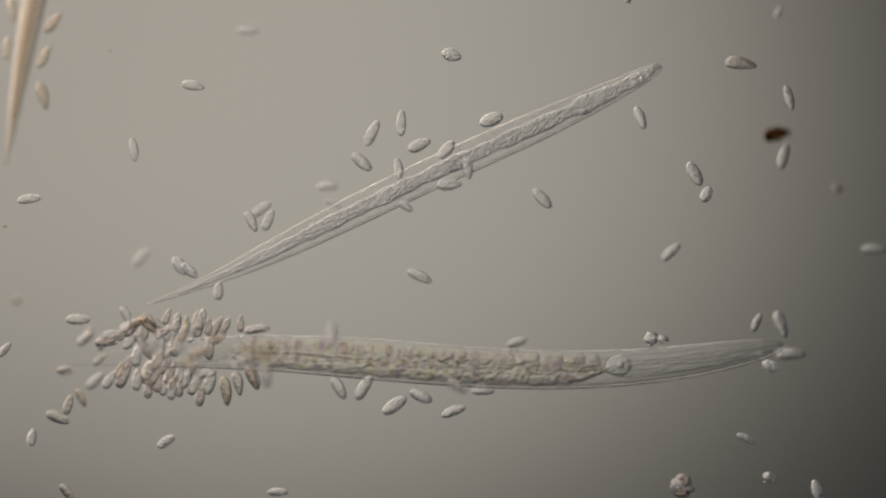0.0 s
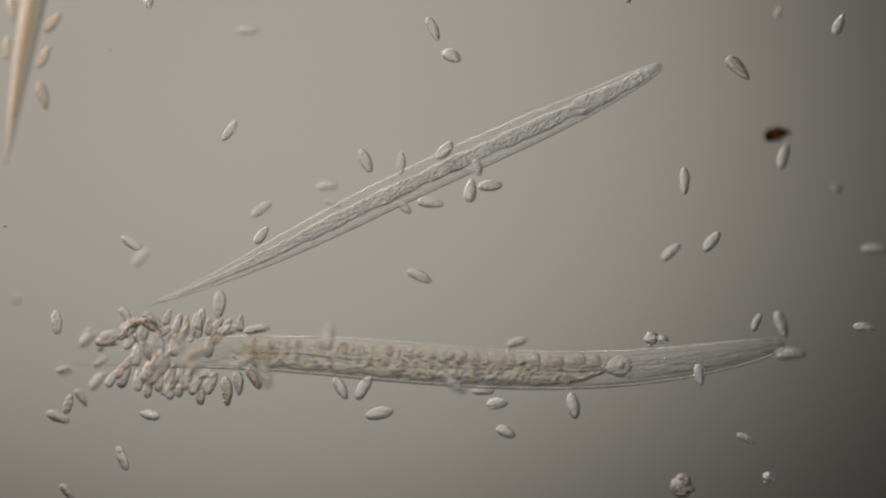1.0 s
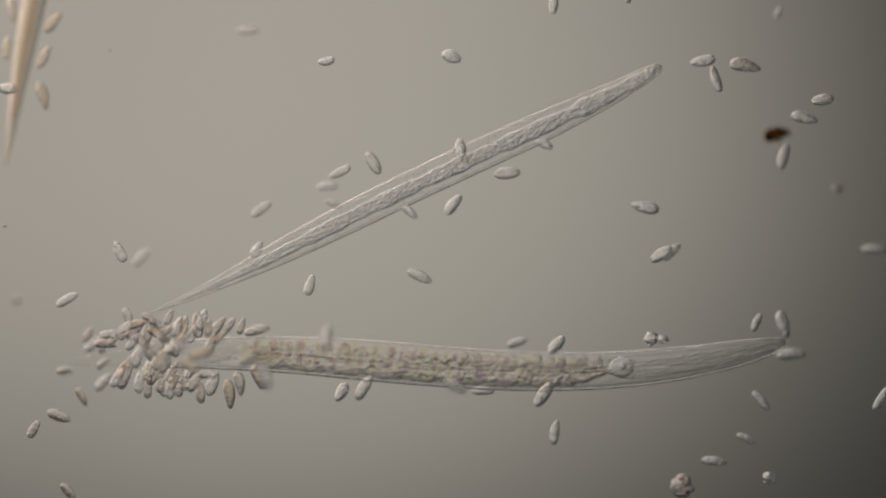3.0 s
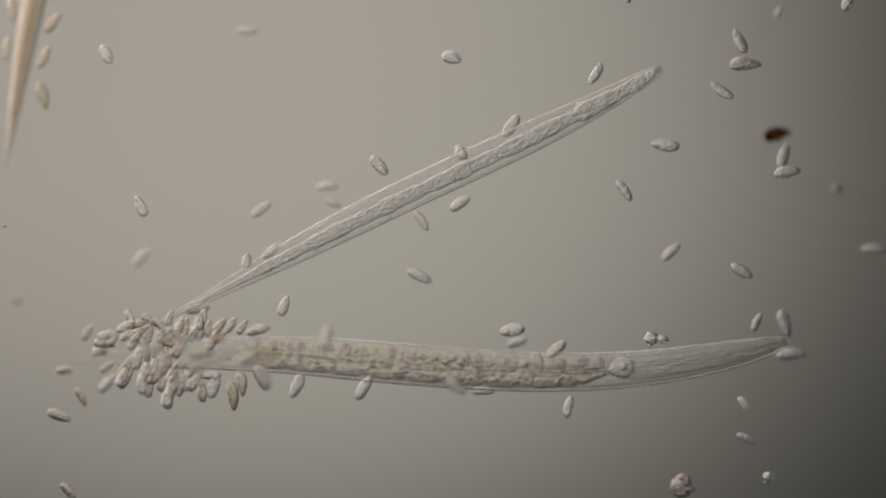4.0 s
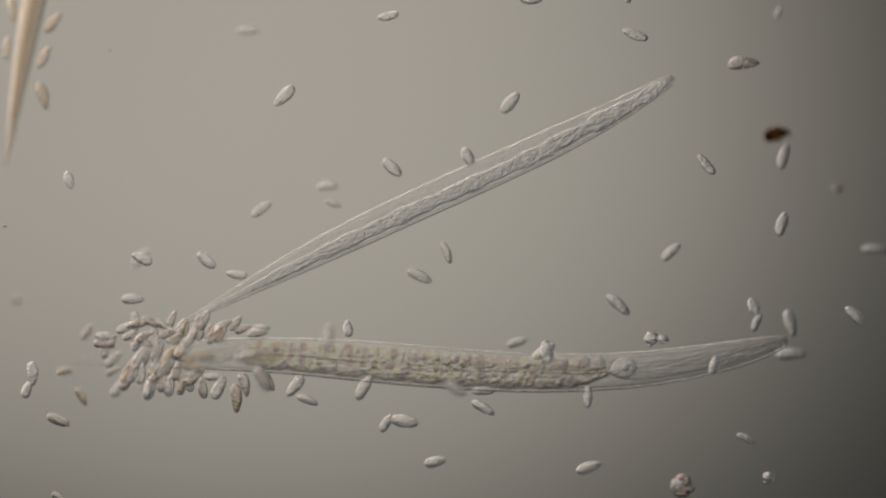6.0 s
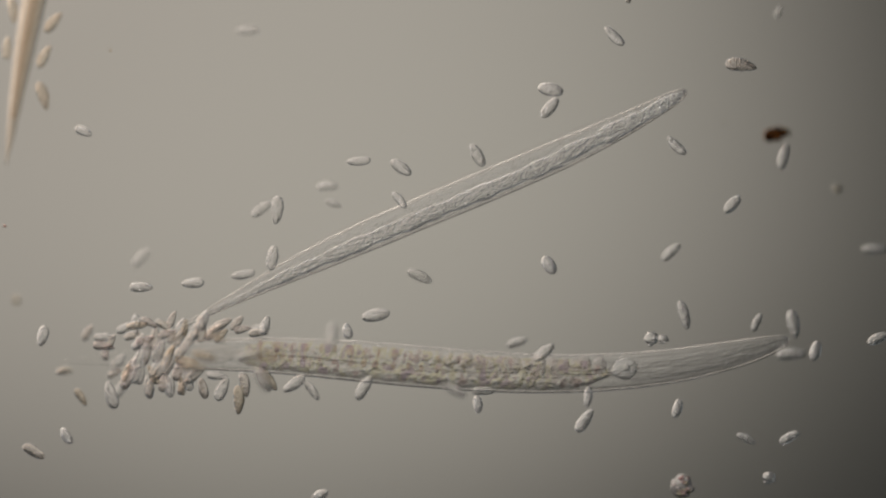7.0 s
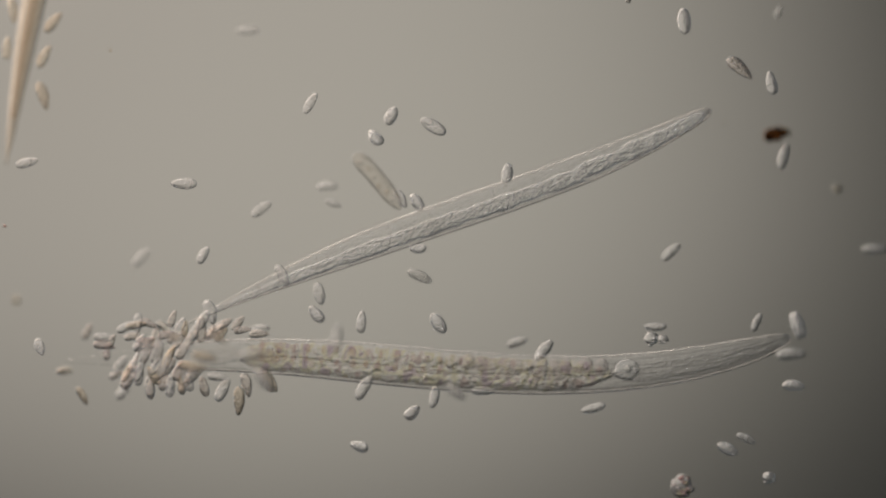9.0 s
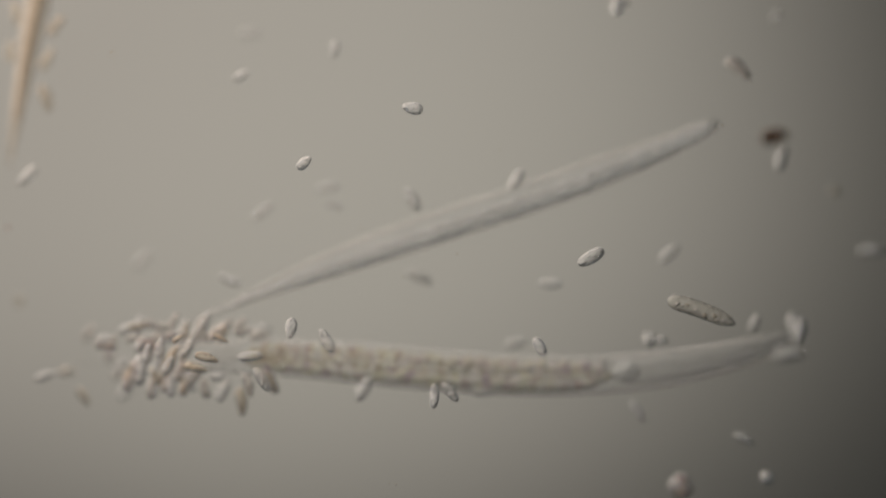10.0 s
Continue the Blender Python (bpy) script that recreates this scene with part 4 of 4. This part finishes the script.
    cling(34, (306, 676, 60), (322, 683, 100))
    for row in ((34, (250, 618, 80), (259, 622, 85)), (38, (272, 610, 70), (281, 616, 80)), (24, (322, 596, 40), (310, 600, 30)), (36, (316, 610, 75), (328, 616, 55)), (36, (286, 640, 85), (295, 645, 65)),
                (44, (352, 626, 20), (363, 632, -12)), (42, (336, 650, -40), (344, 652, -8)), (46, (432, 640, 30), (442, 631, 8)), (48, (470, 664, -80), (463, 671, -60)), (28, (380, 602, 10), (388, 600, -25))):
        cling(*row, True)
    swim(40, [(342,152,-10,0), (342,-60,-10,0), (263,3,-80,49), (385,8,-5,0), (368,6,30,41), (368,-60,30,41), (368,-60,30,41), (368,-60,30,41), (368,-60,30,41), (368,-60,30,41), (368,-60,30,41), (368,-60,30,41), (368,-60,30,41), (368,-60,30,41), (368,-60,30,41), (205,8,60,49), (205,-60,60,49), (205,-60,60,49), (205,-60,60,49), (205,-60,60,49), (205,-60,60,49)])
    swim(42, [(236,266,-80,10), (231,117,-105,20), (405,232,-125,0), (543,352,-135,0), (590,348,-180,20), (563,343,-130,0), (602,304,-152,0), (455,494,-140,20), (478,445,-140,32), (480,447,-140,41), (475,456,-145,41), (415,487,-195,41), (420,486,-187,29), (425,486,-178,0), (430,486,-170,0), (352,518,-185,10), (463,468,-210,56), (730,440,-200,49), (740,440,-180,45), (742,444,-190,49), (975,500,-180,20)])
    swim(44, [(52,353,8,0), (-60,353,8,0), (-60,353,8,0), (-60,353,8,0), (10,404,0,57), (45,501,35,25), (119,531,31,10), (321,565,40,0), (350,548,10,0), (365,493,90,0), (577,582,0,0), (695,705,35,35), (684,750,57,37), (484,684,85,38), (470,577,75,39), (232,858,5,50), (220,822,75,50), (260,735,70,35), (360,453,60,43), (452,567,85,0), (405,493,160,25)])
    swim(52, [(800,98,-15,55), (798,104,-45,49), (800,100,-30,55), (800,100,-20,55), (800,102,-30,55), (800,101,-20,55), (800,101,-20,54), (800,102,-20,53), (800,103,-20,52), (640,124,5,32), (353,46,5,0), (353,-60,5,0), (353,-60,5,0), (353,-60,5,0), (353,-60,5,0), (353,-60,5,0), (353,-60,5,0), (353,-60,5,0), (353,-60,5,0), (353,-60,5,0), (353,-60,5,0)])
    swim(52, [(870,212,20,36), (932,66,18,0), (932,-60,18,0), (932,-60,18,0), (932,-60,18,0), (932,-60,18,0), (932,-60,18,0), (932,-60,18,0), (932,-60,18,0), (932,-60,18,0), (932,-60,18,0), (948,8,20,40), (940,-4,0,37), (1014,175,-23,35), (975,159,-10,32), (975,-60,-10,32), (953,20,-20,46), (1224,297,-100,36), (1211,38,-85,28), (1087,341,-115,40), (1048,453,-150,0,1)])
    swim(46, [(711,218,88,0), (732,151,15,17), (766,52,-65,0), (888,157,-80,0), (730,252,-80,0), (912,65,-92,30), (979,5,-90,28), (976,177,-87,26), (1054,131,-120,24), (951,83,-185,0), (1313,312,-272,17), (1277,174,-220,0), (1251,291,-231,10), (1148,247,-247,14), (1198,258,-225,17), (1239,49,-280,0), (1386,129,-300,0), (1473,188,-310,17), (1628,188,-310,17), (1628,188,-310,17), (1628,188,-310,17)])
    swim(52, [(659,236,65,16), (685,390,0,46), (762,360,-5,28), (655,453,5,28), (793,345,45,0), (798,364,60,32), (803,363,52,35), (809,362,43,37), (815,361,35,40), (764,409,40,28), (1011,409,-15,0), (1160,433,-10,16), (1094,540,-41,0), (1275,587,-59,0), (1210,558,-75,0), (1228,566,-15,0), (1332,635,15,40), (1335,648,20,40), (1405,684,-5,43), (1411,640,-55,28), (1628,640,-55,28)])
    swim(48, [(743,257,25,29), (779,579,0,0), (881,715,5,41), (880,710,-15,34), (955,402,-25,29), (1450,157,-35,0), (1424,209,-13,0), (1429,266,1,0), (1394,305,10,0), (1628,305,10,0), (1466,338,45,24), (1628,338,45,24), (1628,338,45,24), (1628,338,45,24), (1628,338,45,24), (1628,338,45,24), (1404,369,60,17), (1412,615,85,0), (1415,575,105,0), (1378,547,180,51), (1420,585,260,17)])
    swim(44, [(640,287,-40,0), (647,286,-65,0), (647,285,-65,0), (652,286,-60,0), (652,287,-60,0), (656,287,-65,0), (661,289,-60,0), (666,291,-55,10), (671,293,-50,17), (676,297,-45,17), (681,297,-40,25), (686,298,-45,17), (694,297,-42,17), (702,297,-38,17), (710,297,-35,17), (735,329,-120,17), (945,263,-175,0), (935,376,-180,35), (738,358,-230,43), (747,358,-240,43), (730,350,-240,0)])
    swim(42, [(705,300,-80,25), (701,302,-80,0), (709,290,-92,0), (680,360,-120,31), (760,273,-200,52), (665,162,-180,48), (578,108,-173,48), (585,36,-182,48), (665,-60,-180,48), (665,-60,-180,48), (665,-60,-180,48), (665,-60,-180,48), (687,28,-168,27), (687,83,-199,0), (635,285,-175,0), (292,30,-135,0), (468,215,-210,18), (566,280,-240,48), (550,183,-300,0), (392,155,-370,0), (425,130,-330,44)])
    swim(46, [(790,266,50,31), (787,265,50,31), (787,267,50,31), (790,253,0,43), (790,237,30,53), (848,224,0,0), (898,307,6,0), (878,240,28,0), (905,223,55,10), (905,223,60,31), (905,227,62,19), (906,229,62,0), (903,182,51,0), (967,167,48,14), (973,191,50,19), (973,-60,50,19), (973,88,0,0), (875,204,70,26), (692,206,60,43), (752,73,35,26), (752,-60,35,26)])
    swim(44, [(828,298,-85,25), (830,300,-92,25), (845,297,-70,47), (845,300,-95,54), (845,303,-100,54), (820,344,-20,57), (964,256,-28,46), (1052,305,-57,32), (1105,338,-55,0), (923,568,-60,0), (1089,706,0,0), (1040,703,-90,17), (1040,703,-92,25), (1040,703,-93,30), (1040,703,-95,35), (1068,712,-175,0), (1044,716,-175,0), (1155,700,-230,39), (1050,722,-165,0), (938,717,-80,30), (938,942,-80,30)])
    swim(50, [(796,327,5,33), (795,327,8,28), (833,338,85,33), (862,588,100,0), (925,410,175,16), (1072,530,180,0), (1142,367,169,0), (1112,408,174,0), (1178,257,175,0), (571,323,115,23), (360,102,170,56), (415,159,220,23), (503,170,227,19), (492,370,248,13), (490,372,265,0), (333,372,230,0), (300,300,180,23), (690,358,170,53), (665,244,130,64), (698,297,120,69), (730,187,170,44,1)])
    swim(40, [(718,366,-30,46), (715,367,-40,46), (714,367,-40,32), (715,368,-30,41), (715,368,-30,49), (715,368,-30,49), (725,376,-38,35), (735,384,-47,10), (746,392,-55,0), (742,387,-55,0), (752,398,-50,0), (749,404,-55,0), (790,448,-69,0), (681,426,-45,18), (707,355,-50,26), (706,350,-60,18), (718,350,-60,0), (710,350,-60,26), (710,352,-60,26), (708,354,-60,18), (590,82,-100,32)])
    swim(44, [(960,352,-45,0), (990,393,0,0), (868,329,5,17), (775,290,35,0), (785,285,35,0), (815,260,88,35), (815,263,102,43), (815,267,116,50), (816,271,130,57), (816,272,120,57), (820,275,130,60), (820,278,120,63), (828,277,120,43), (836,276,120,0), (845,275,120,0), (858,297,130,57), (877,302,100,54), (887,303,80,39), (898,307,85,39), (908,307,85,47), (915,315,60,25)])
    swim(48, [(1133,209,-70,30), (1135,400,-5,39), (1211,321,-90,0), (1168,266,-75,0), (1072,86,0,0), (1263,131,88,0), (1268,140,107,0), (1273,150,126,0), (1278,160,145,9), (1278,-60,145,9), (1278,-60,145,9), (1278,-60,145,9), (1125,61,161,13), (1238,10,161,16), (1088,64,135,19), (1088,-60,135,19), (1088,-60,135,19), (1088,-60,135,19), (1088,-60,135,19), (1088,-60,135,19), (1088,-60,135,19)])
    swim(46, [(1396,174,-75,0), (1509,487,-80,42), (1530,581,-5,34), (1548,767,5,30), (1405,775,-85,24), (1362,708,-50,0), (1347,710,-50,17), (1332,713,-50,42), (1318,716,-50,59), (1285,642,30,24), (1234,692,-60,17), (1252,605,-95,38), (1263,648,-109,40), (1187,635,-123,41), (1198,724,-105,42), (1157,777,-185,0), (890,862,-180,30), (1263,789,-145,0), (1263,942,-145,0), (1263,942,-145,0), (1263,942,-145,0)])
    swim(50, [(1230,308,-60,23), (1120,585,-10,44), (1015,719,-80,23), (1192,687,-168,28), (1113,708,-150,37), (966,815,-125,0), (962,699,-124,0), (844,734,-145,16), (907,585,-170,28), (832,592,-105,47), (860,589,-150,0), (853,594,-120,23), (968,624,-80,33), (946,423,-68,41), (972,470,-60,47), (1170,571,-130,41), (1030,412,-85,23), (1057,423,-140,23), (767,224,-210,0), (814,81,-175,0), (814,-60,-175,0)])
    swim(44, [(1250,345,60,69), (1322,504,130,30), (1260,428,50,0), (1285,515,60,71), (1203,537,130,0), (1190,490,55,0), (1171,450,35,0), (1276,467,20,0), (1313,480,-30,0), (1283,576,-10,17), (1378,550,-75,0), (1252,548,-30,47), (1335,544,-67,43), (1444,593,-66,39), (1443,622,-105,35), (1408,632,-130,25), (1415,610,-160,47), (1386,636,-170,50), (1628,636,-170,50), (1440,454,-180,39), (1628,454,-180,39)])
    swim(40, [(445,392,-65,0), (459,524,-145,18), (265,735,-190,26), (645,511,-250,0), (617,561,-315,0), (613,569,-285,18), (549,505,-285,18), (596,491,-274,18), (503,542,-290,18), (633,562,-215,0), (612,577,-255,46), (617,580,-260,41), (616,582,-258,43), (615,584,-257,44), (615,586,-255,46), (605,590,-220,41), (622,590,-255,46), (622,595,-260,46), (640,570,-275,0), (648,569,-330,32), (648,942,-330,32)])
    swim(40, [(475,390,65,0), (462,415,55,0), (463,417,55,26), (463,417,55,26), (463,417,55,26), (465,432,50,26), (455,442,63,40), (446,452,77,51), (437,462,90,60), (319,476,85,41), (20,622,55,46), (228,541,0,0), (235,530,0,0), (242,519,0,0), (250,509,0,0), (165,487,-5,0), (20,516,-5,18), (123,622,20,0), (70,615,-70,41), (168,658,-60,26), (-60,658,-60,26)])
    swim(50, [(318,472,-60,44), (376,565,-90,0), (388,540,-95,0), (375,525,-25,28), (185,711,-10,37), (237,706,60,69), (306,615,46,60), (209,637,55,49), (297,705,85,37), (138,633,85,0), (50,654,90,28), (173,583,88,23), (266,685,73,9), (189,627,90,0), (197,700,105,0), (207,804,188,37), (430,690,200,0), (400,567,200,23), (372,553,285,28), (410,721,335,41), (410,942,335,41)])
    swim(42, [(335,480,-40,31), (417,580,25,25), (405,585,15,0), (418,562,45,31), (318,714,90,36), (235,447,110,18), (212,446,116,18), (219,336,105,18), (249,365,115,18), (284,395,120,0), (210,402,88,0), (308,423,125,25), (251,458,156,23), (308,399,149,21), (341,501,185,18), (240,570,240,31), (425,548,205,0), (432,530,230,18), (500,488,300,0), (522,405,315,0), (537,285,400,44,1)])
    swim(40, [(387,515,85,37), (383,515,85,41), (232,430,150,0), (313,488,160,18), (38,296,210,32), (-60,296,210,32), (-60,296,210,32), (-60,296,210,32), (-60,296,210,32), (-60,296,210,32), (-60,296,210,32), (28,331,275,37), (122,320,292,37), (85,264,325,37), (148,233,335,37), (196,199,270,0), (63,362,295,0), (63,382,380,46), (48,288,375,0), (-60,288,375,0), (-60,288,375,0)])
    swim(42, [(138,566,0,0), (48,624,8,0), (100,571,95,0), (-60,571,95,0), (-60,571,95,0), (-60,571,95,0), (-60,571,95,0), (-60,571,95,0), (-60,571,95,0), (-60,571,95,0), (-60,571,95,0), (-60,571,95,0), (-60,571,95,0), (-60,571,95,0), (-60,571,95,0), (-60,571,95,0), (-60,571,95,0), (-60,571,95,0), (-60,571,95,0), (-60,571,95,0), (-60,571,95,0)])
    swim(40, [(8,620,50,41), (-60,620,50,41), (-60,620,50,41), (-60,620,50,41), (-60,620,50,41), (-60,620,50,41), (-60,620,50,41), (-60,620,50,41), (-60,620,50,41), (-60,620,50,41), (-60,620,50,41), (-60,620,50,41), (-60,620,50,41), (-60,620,50,41), (-60,620,50,41), (-60,620,50,41), (-60,620,50,41), (-60,620,50,41), (-60,620,50,41), (122,663,60,26), (75,665,20,0)])
    swim(46, [(295,782,35,38), (295,942,35,38), (217,811,110,0), (217,942,110,0), (217,942,110,0), (217,942,110,0), (217,942,110,0), (217,942,110,0), (217,942,110,0), (217,942,110,0), (217,942,110,0), (217,942,110,0), (217,942,110,0), (217,942,110,0), (217,942,110,0), (217,942,110,0), (217,942,110,0), (217,942,110,0), (217,942,110,0), (217,942,110,0), (217,942,110,0)])
    swim(46, [(57,775,85,56), (-60,775,85,56), (-60,775,85,56), (-60,775,85,56), (-60,775,85,56), (-60,775,85,56), (-60,775,85,56), (-60,775,85,56), (-60,775,85,56), (-60,775,85,56), (-60,775,85,56), (-60,775,85,56), (48,691,76,53), (-13,841,92,49), (118,772,120,46), (88,873,195,0), (88,942,195,0), (88,942,195,0), (88,942,195,0), (88,942,195,0), (88,942,195,0)])
    swim(40, [(492,872,0,26), (492,942,0,26), (492,942,0,26), (492,942,0,26), (492,942,0,26), (465,872,-45,26), (379,956,-64,26), (526,949,-28,26), (465,942,-45,26), (465,942,-45,26), (465,942,-45,26), (541,718,-5,26), (544,709,-22,10), (548,700,-38,0), (552,692,-55,0), (480,714,-10,18), (656,768,65,0), (1230,682,95,0), (1160,578,180,0), (1229,582,245,32), (1130,727,300,0)])
    swim(50, [(698,718,35,0), (722,770,55,16), (672,732,12,0), (696,785,0,28), (696,942,0,28), (696,942,0,28), (696,942,0,28), (696,942,0,28), (696,942,0,28), (696,942,0,28), (696,942,0,28), (675,724,15,0), (716,746,-9,0), (636,624,28,0), (665,558,10,0), (757,577,-20,33), (669,538,10,37), (726,478,0,33), (776,573,-55,37), (853,305,-85,59), (1095,8,-100,53)])
    swim(44, [(745,702,-25,17), (942,767,-20,0), (896,765,-20,39), (800,722,65,30), (668,574,-20,50), (985,608,50,30), (985,611,47,27), (985,614,43,22), (985,618,40,17), (965,625,15,0), (963,625,15,0), (963,622,30,0), (963,622,33,0), (963,623,37,0), (963,624,40,0), (963,622,50,25), (963,620,50,25), (963,620,50,17), (963,620,50,0), (963,620,0,17), (957,613,-55,39,1)])
    swim(46, [(803,729,20,0), (853,831,50,0), (853,942,50,0), (863,785,45,0), (1034,777,105,17), (1012,812,115,0), (983,766,81,17), (1008,836,84,24), (1007,721,75,30), (739,738,40,0), (877,810,12,24), (860,726,-5,0), (855,723,-30,0), (850,720,-55,37), (845,717,-80,56), (750,706,-15,30), (755,702,-105,34), (768,705,-100,34), (768,703,-100,30), (768,708,-95,38), (768,701,-92,17,1)])
    swim(46, [(600,688,-60,17), (603,688,-60,17), (603,688,-60,17), (605,688,-60,17), (616,702,-85,0), (597,696,-120,49), (604,695,-119,40), (574,759,-134,28), (525,684,-115,0), (525,685,-120,0), (526,684,-120,0), (523,687,-120,17), (522,684,-128,14), (521,682,-137,10), (520,680,-145,0), (520,678,-145,0), (520,678,-145,0), (620,702,-180,38), (560,556,-230,38), (535,580,-150,30), (513,580,-95,38,1)])
    swim(47, [(1365,650,-30,51), (1304,710,-105,0), (1238,665,-85,37), (1265,590,-70,0), (1145,753,-75,0), (1097,822,-15,14), (1086,901,-31,14), (1055,847,-11,14), (1097,942,-15,14), (1097,942,-15,14), (1097,942,-15,14), (1097,942,-15,14), (1043,828,18,10), (1137,773,42,0), (1035,745,55,0), (1130,716,20,0), (1122,717,40,27), (1192,687,75,51), (730,731,45,51), (585,708,20,27), (585,942,20,27)])
    swim(50, [(1445,868,-80,44), (1445,942,-80,44), (1445,942,-80,44), (1445,942,-80,44), (1445,942,-80,44), (1552,642,-130,0), (1561,705,-126,0), (1560,591,-154,0), (1628,642,-130,0), (1628,642,-130,0), (1430,512,-60,41), (1500,572,-55,23), (1514,560,-45,28), (1511,558,12,33), (1555,600,25,37), (1628,600,25,37), (1628,600,25,37), (1465,770,95,0), (1628,770,95,0), (1628,770,95,0), (1628,770,95,0)])
    swim(44, [(1628,209,-23,0), (1628,209,-23,0), (1628,209,-23,0), (1628,209,-23,0), (1447,73,0,0), (1533,131,-15,0), (1457,177,9,27), (1528,41,52,38), (1500,5,60,47), (1500,-60,60,47), (1456,379,65,17), (1342,400,90,0), (1384,397,74,0), (1351,438,55,0), (1296,362,45,25), (1230,541,-40,39), (1373,664,0,35), (1295,698,-25,25), (1288,795,-25,30), (1210,692,-100,47), (1210,942,-100,47)])
    swim(46, [(-60,532,19,17), (-60,532,19,17), (-60,532,19,17), (-60,532,19,17), (-60,532,19,17), (-60,532,19,17), (-60,532,19,17), (-60,532,19,17), (-60,532,19,17), (198,499,-20,42), (106,662,-15,0), (121,638,-95,0), (57,662,-88,22), (172,673,-111,31), (75,595,-100,38), (130,690,-70,0), (298,720,-80,0), (307,719,-155,24), (325,325,-180,0), (235,555,-205,34), (42,308,-135,0)])
    swim(46, [(1425,942,-43,17), (1425,942,-43,17), (1425,942,-43,17), (1425,942,-43,17), (1425,942,-43,17), (1320,820,10,0), (1264,817,-6,0), (1356,965,30,0), (1320,942,10,0), (1320,942,10,0), (1320,942,10,0), (1320,942,10,0), (1301,952,7,17), (1358,871,3,24), (1398,775,30,30), (1398,942,30,30), (1505,822,-50,38), (1510,831,-5,34), (1510,942,-5,34), (1510,942,-5,34), (1510,942,-5,34)])
    swim(44, [(367,942,7,0), (367,942,7,0), (367,942,7,0), (367,942,7,0), (367,942,7,0), (367,942,7,0), (367,942,7,0), (367,942,7,0), (367,942,7,0), (378,853,55,0), (378,942,55,0), (378,942,55,0), (378,942,55,0), (378,942,55,0), (378,942,55,0), (378,942,55,0), (378,942,55,0), (378,942,55,0), (378,942,55,0), (490,853,110,0), (490,942,110,0)])
    swim(44, [(861,942,25,0), (861,942,25,0), (861,942,25,0), (861,942,25,0), (861,942,25,0), (861,942,25,0), (861,942,25,0), (861,942,25,0), (861,942,25,0), (861,942,25,0), (861,942,25,0), (750,819,0,0), (771,818,12,30), (560,817,28,43), (568,877,30,54), (568,942,30,54), (592,831,35,0), (625,838,110,0), (636,790,165,43), (457,713,175,30), (457,942,175,30)])
    swim(46, [(1628,132,66,17), (1628,132,66,17), (1486,44,65,30), (1264,34,135,0), (1268,30,140,17), (1316,21,198,0), (1244,108,191,0), (1239,135,136,0), (1310,73,115,0), (1310,-60,115,0), (1310,-60,115,0), (1310,-60,115,0), (1310,-60,115,0), (1310,-60,115,0), (1310,-60,115,0), (1310,-60,115,0), (1310,-60,115,0), (1425,247,150,42), (1366,147,100,24), (1455,415,185,17), (1628,415,185,17)])
    swim(44, [(-60,461,31,0), (-60,461,31,0), (-60,461,31,0), (-60,461,31,0), (-60,461,31,0), (-60,461,31,0), (-60,461,31,0), (-60,461,31,0), (-60,461,31,0), (34,437,35,39), (-60,437,35,39), (-60,437,35,39), (-60,437,35,39), (-60,437,35,39), (-60,437,35,39), (-60,437,35,39), (-60,437,35,39), (-60,437,35,39), (-60,437,35,39), (-60,437,35,39), (-60,437,35,39)])
    swim(44, [(-60,56,-36,0), (-60,56,-36,0), (-60,56,-36,0), (-60,56,-36,0), (-60,56,-36,0), (-60,56,-36,0), (-60,56,-36,0), (-60,56,-36,0), (-60,56,-36,0), (88,95,-105,0), (-60,95,-105,0), (-60,95,-105,0), (-60,95,-105,0), (-60,95,-105,0), (-60,95,-105,0), (-60,95,-105,0), (-60,95,-105,0), (-60,95,-105,0), (-60,95,-105,0), (-60,95,-105,0), (-60,95,-105,0)])
    swim(44, [(48,-60,-5,0), (48,-60,-5,0), (48,-60,-5,0), (48,-60,-5,0), (88,60,15,47), (15,82,10,39), (14,157,-6,38), (62,169,-55,37), (188,97,-60,35), (208,90,-85,25), (223,70,-135,17), (353,404,-195,30), (365,461,-218,25), (448,465,-254,17), (482,457,-280,0), (545,497,-210,0), (508,433,-130,0), (600,385,-45,0), (565,520,-80,25), (543,520,0,50), (543,942,0,50)])

motions()
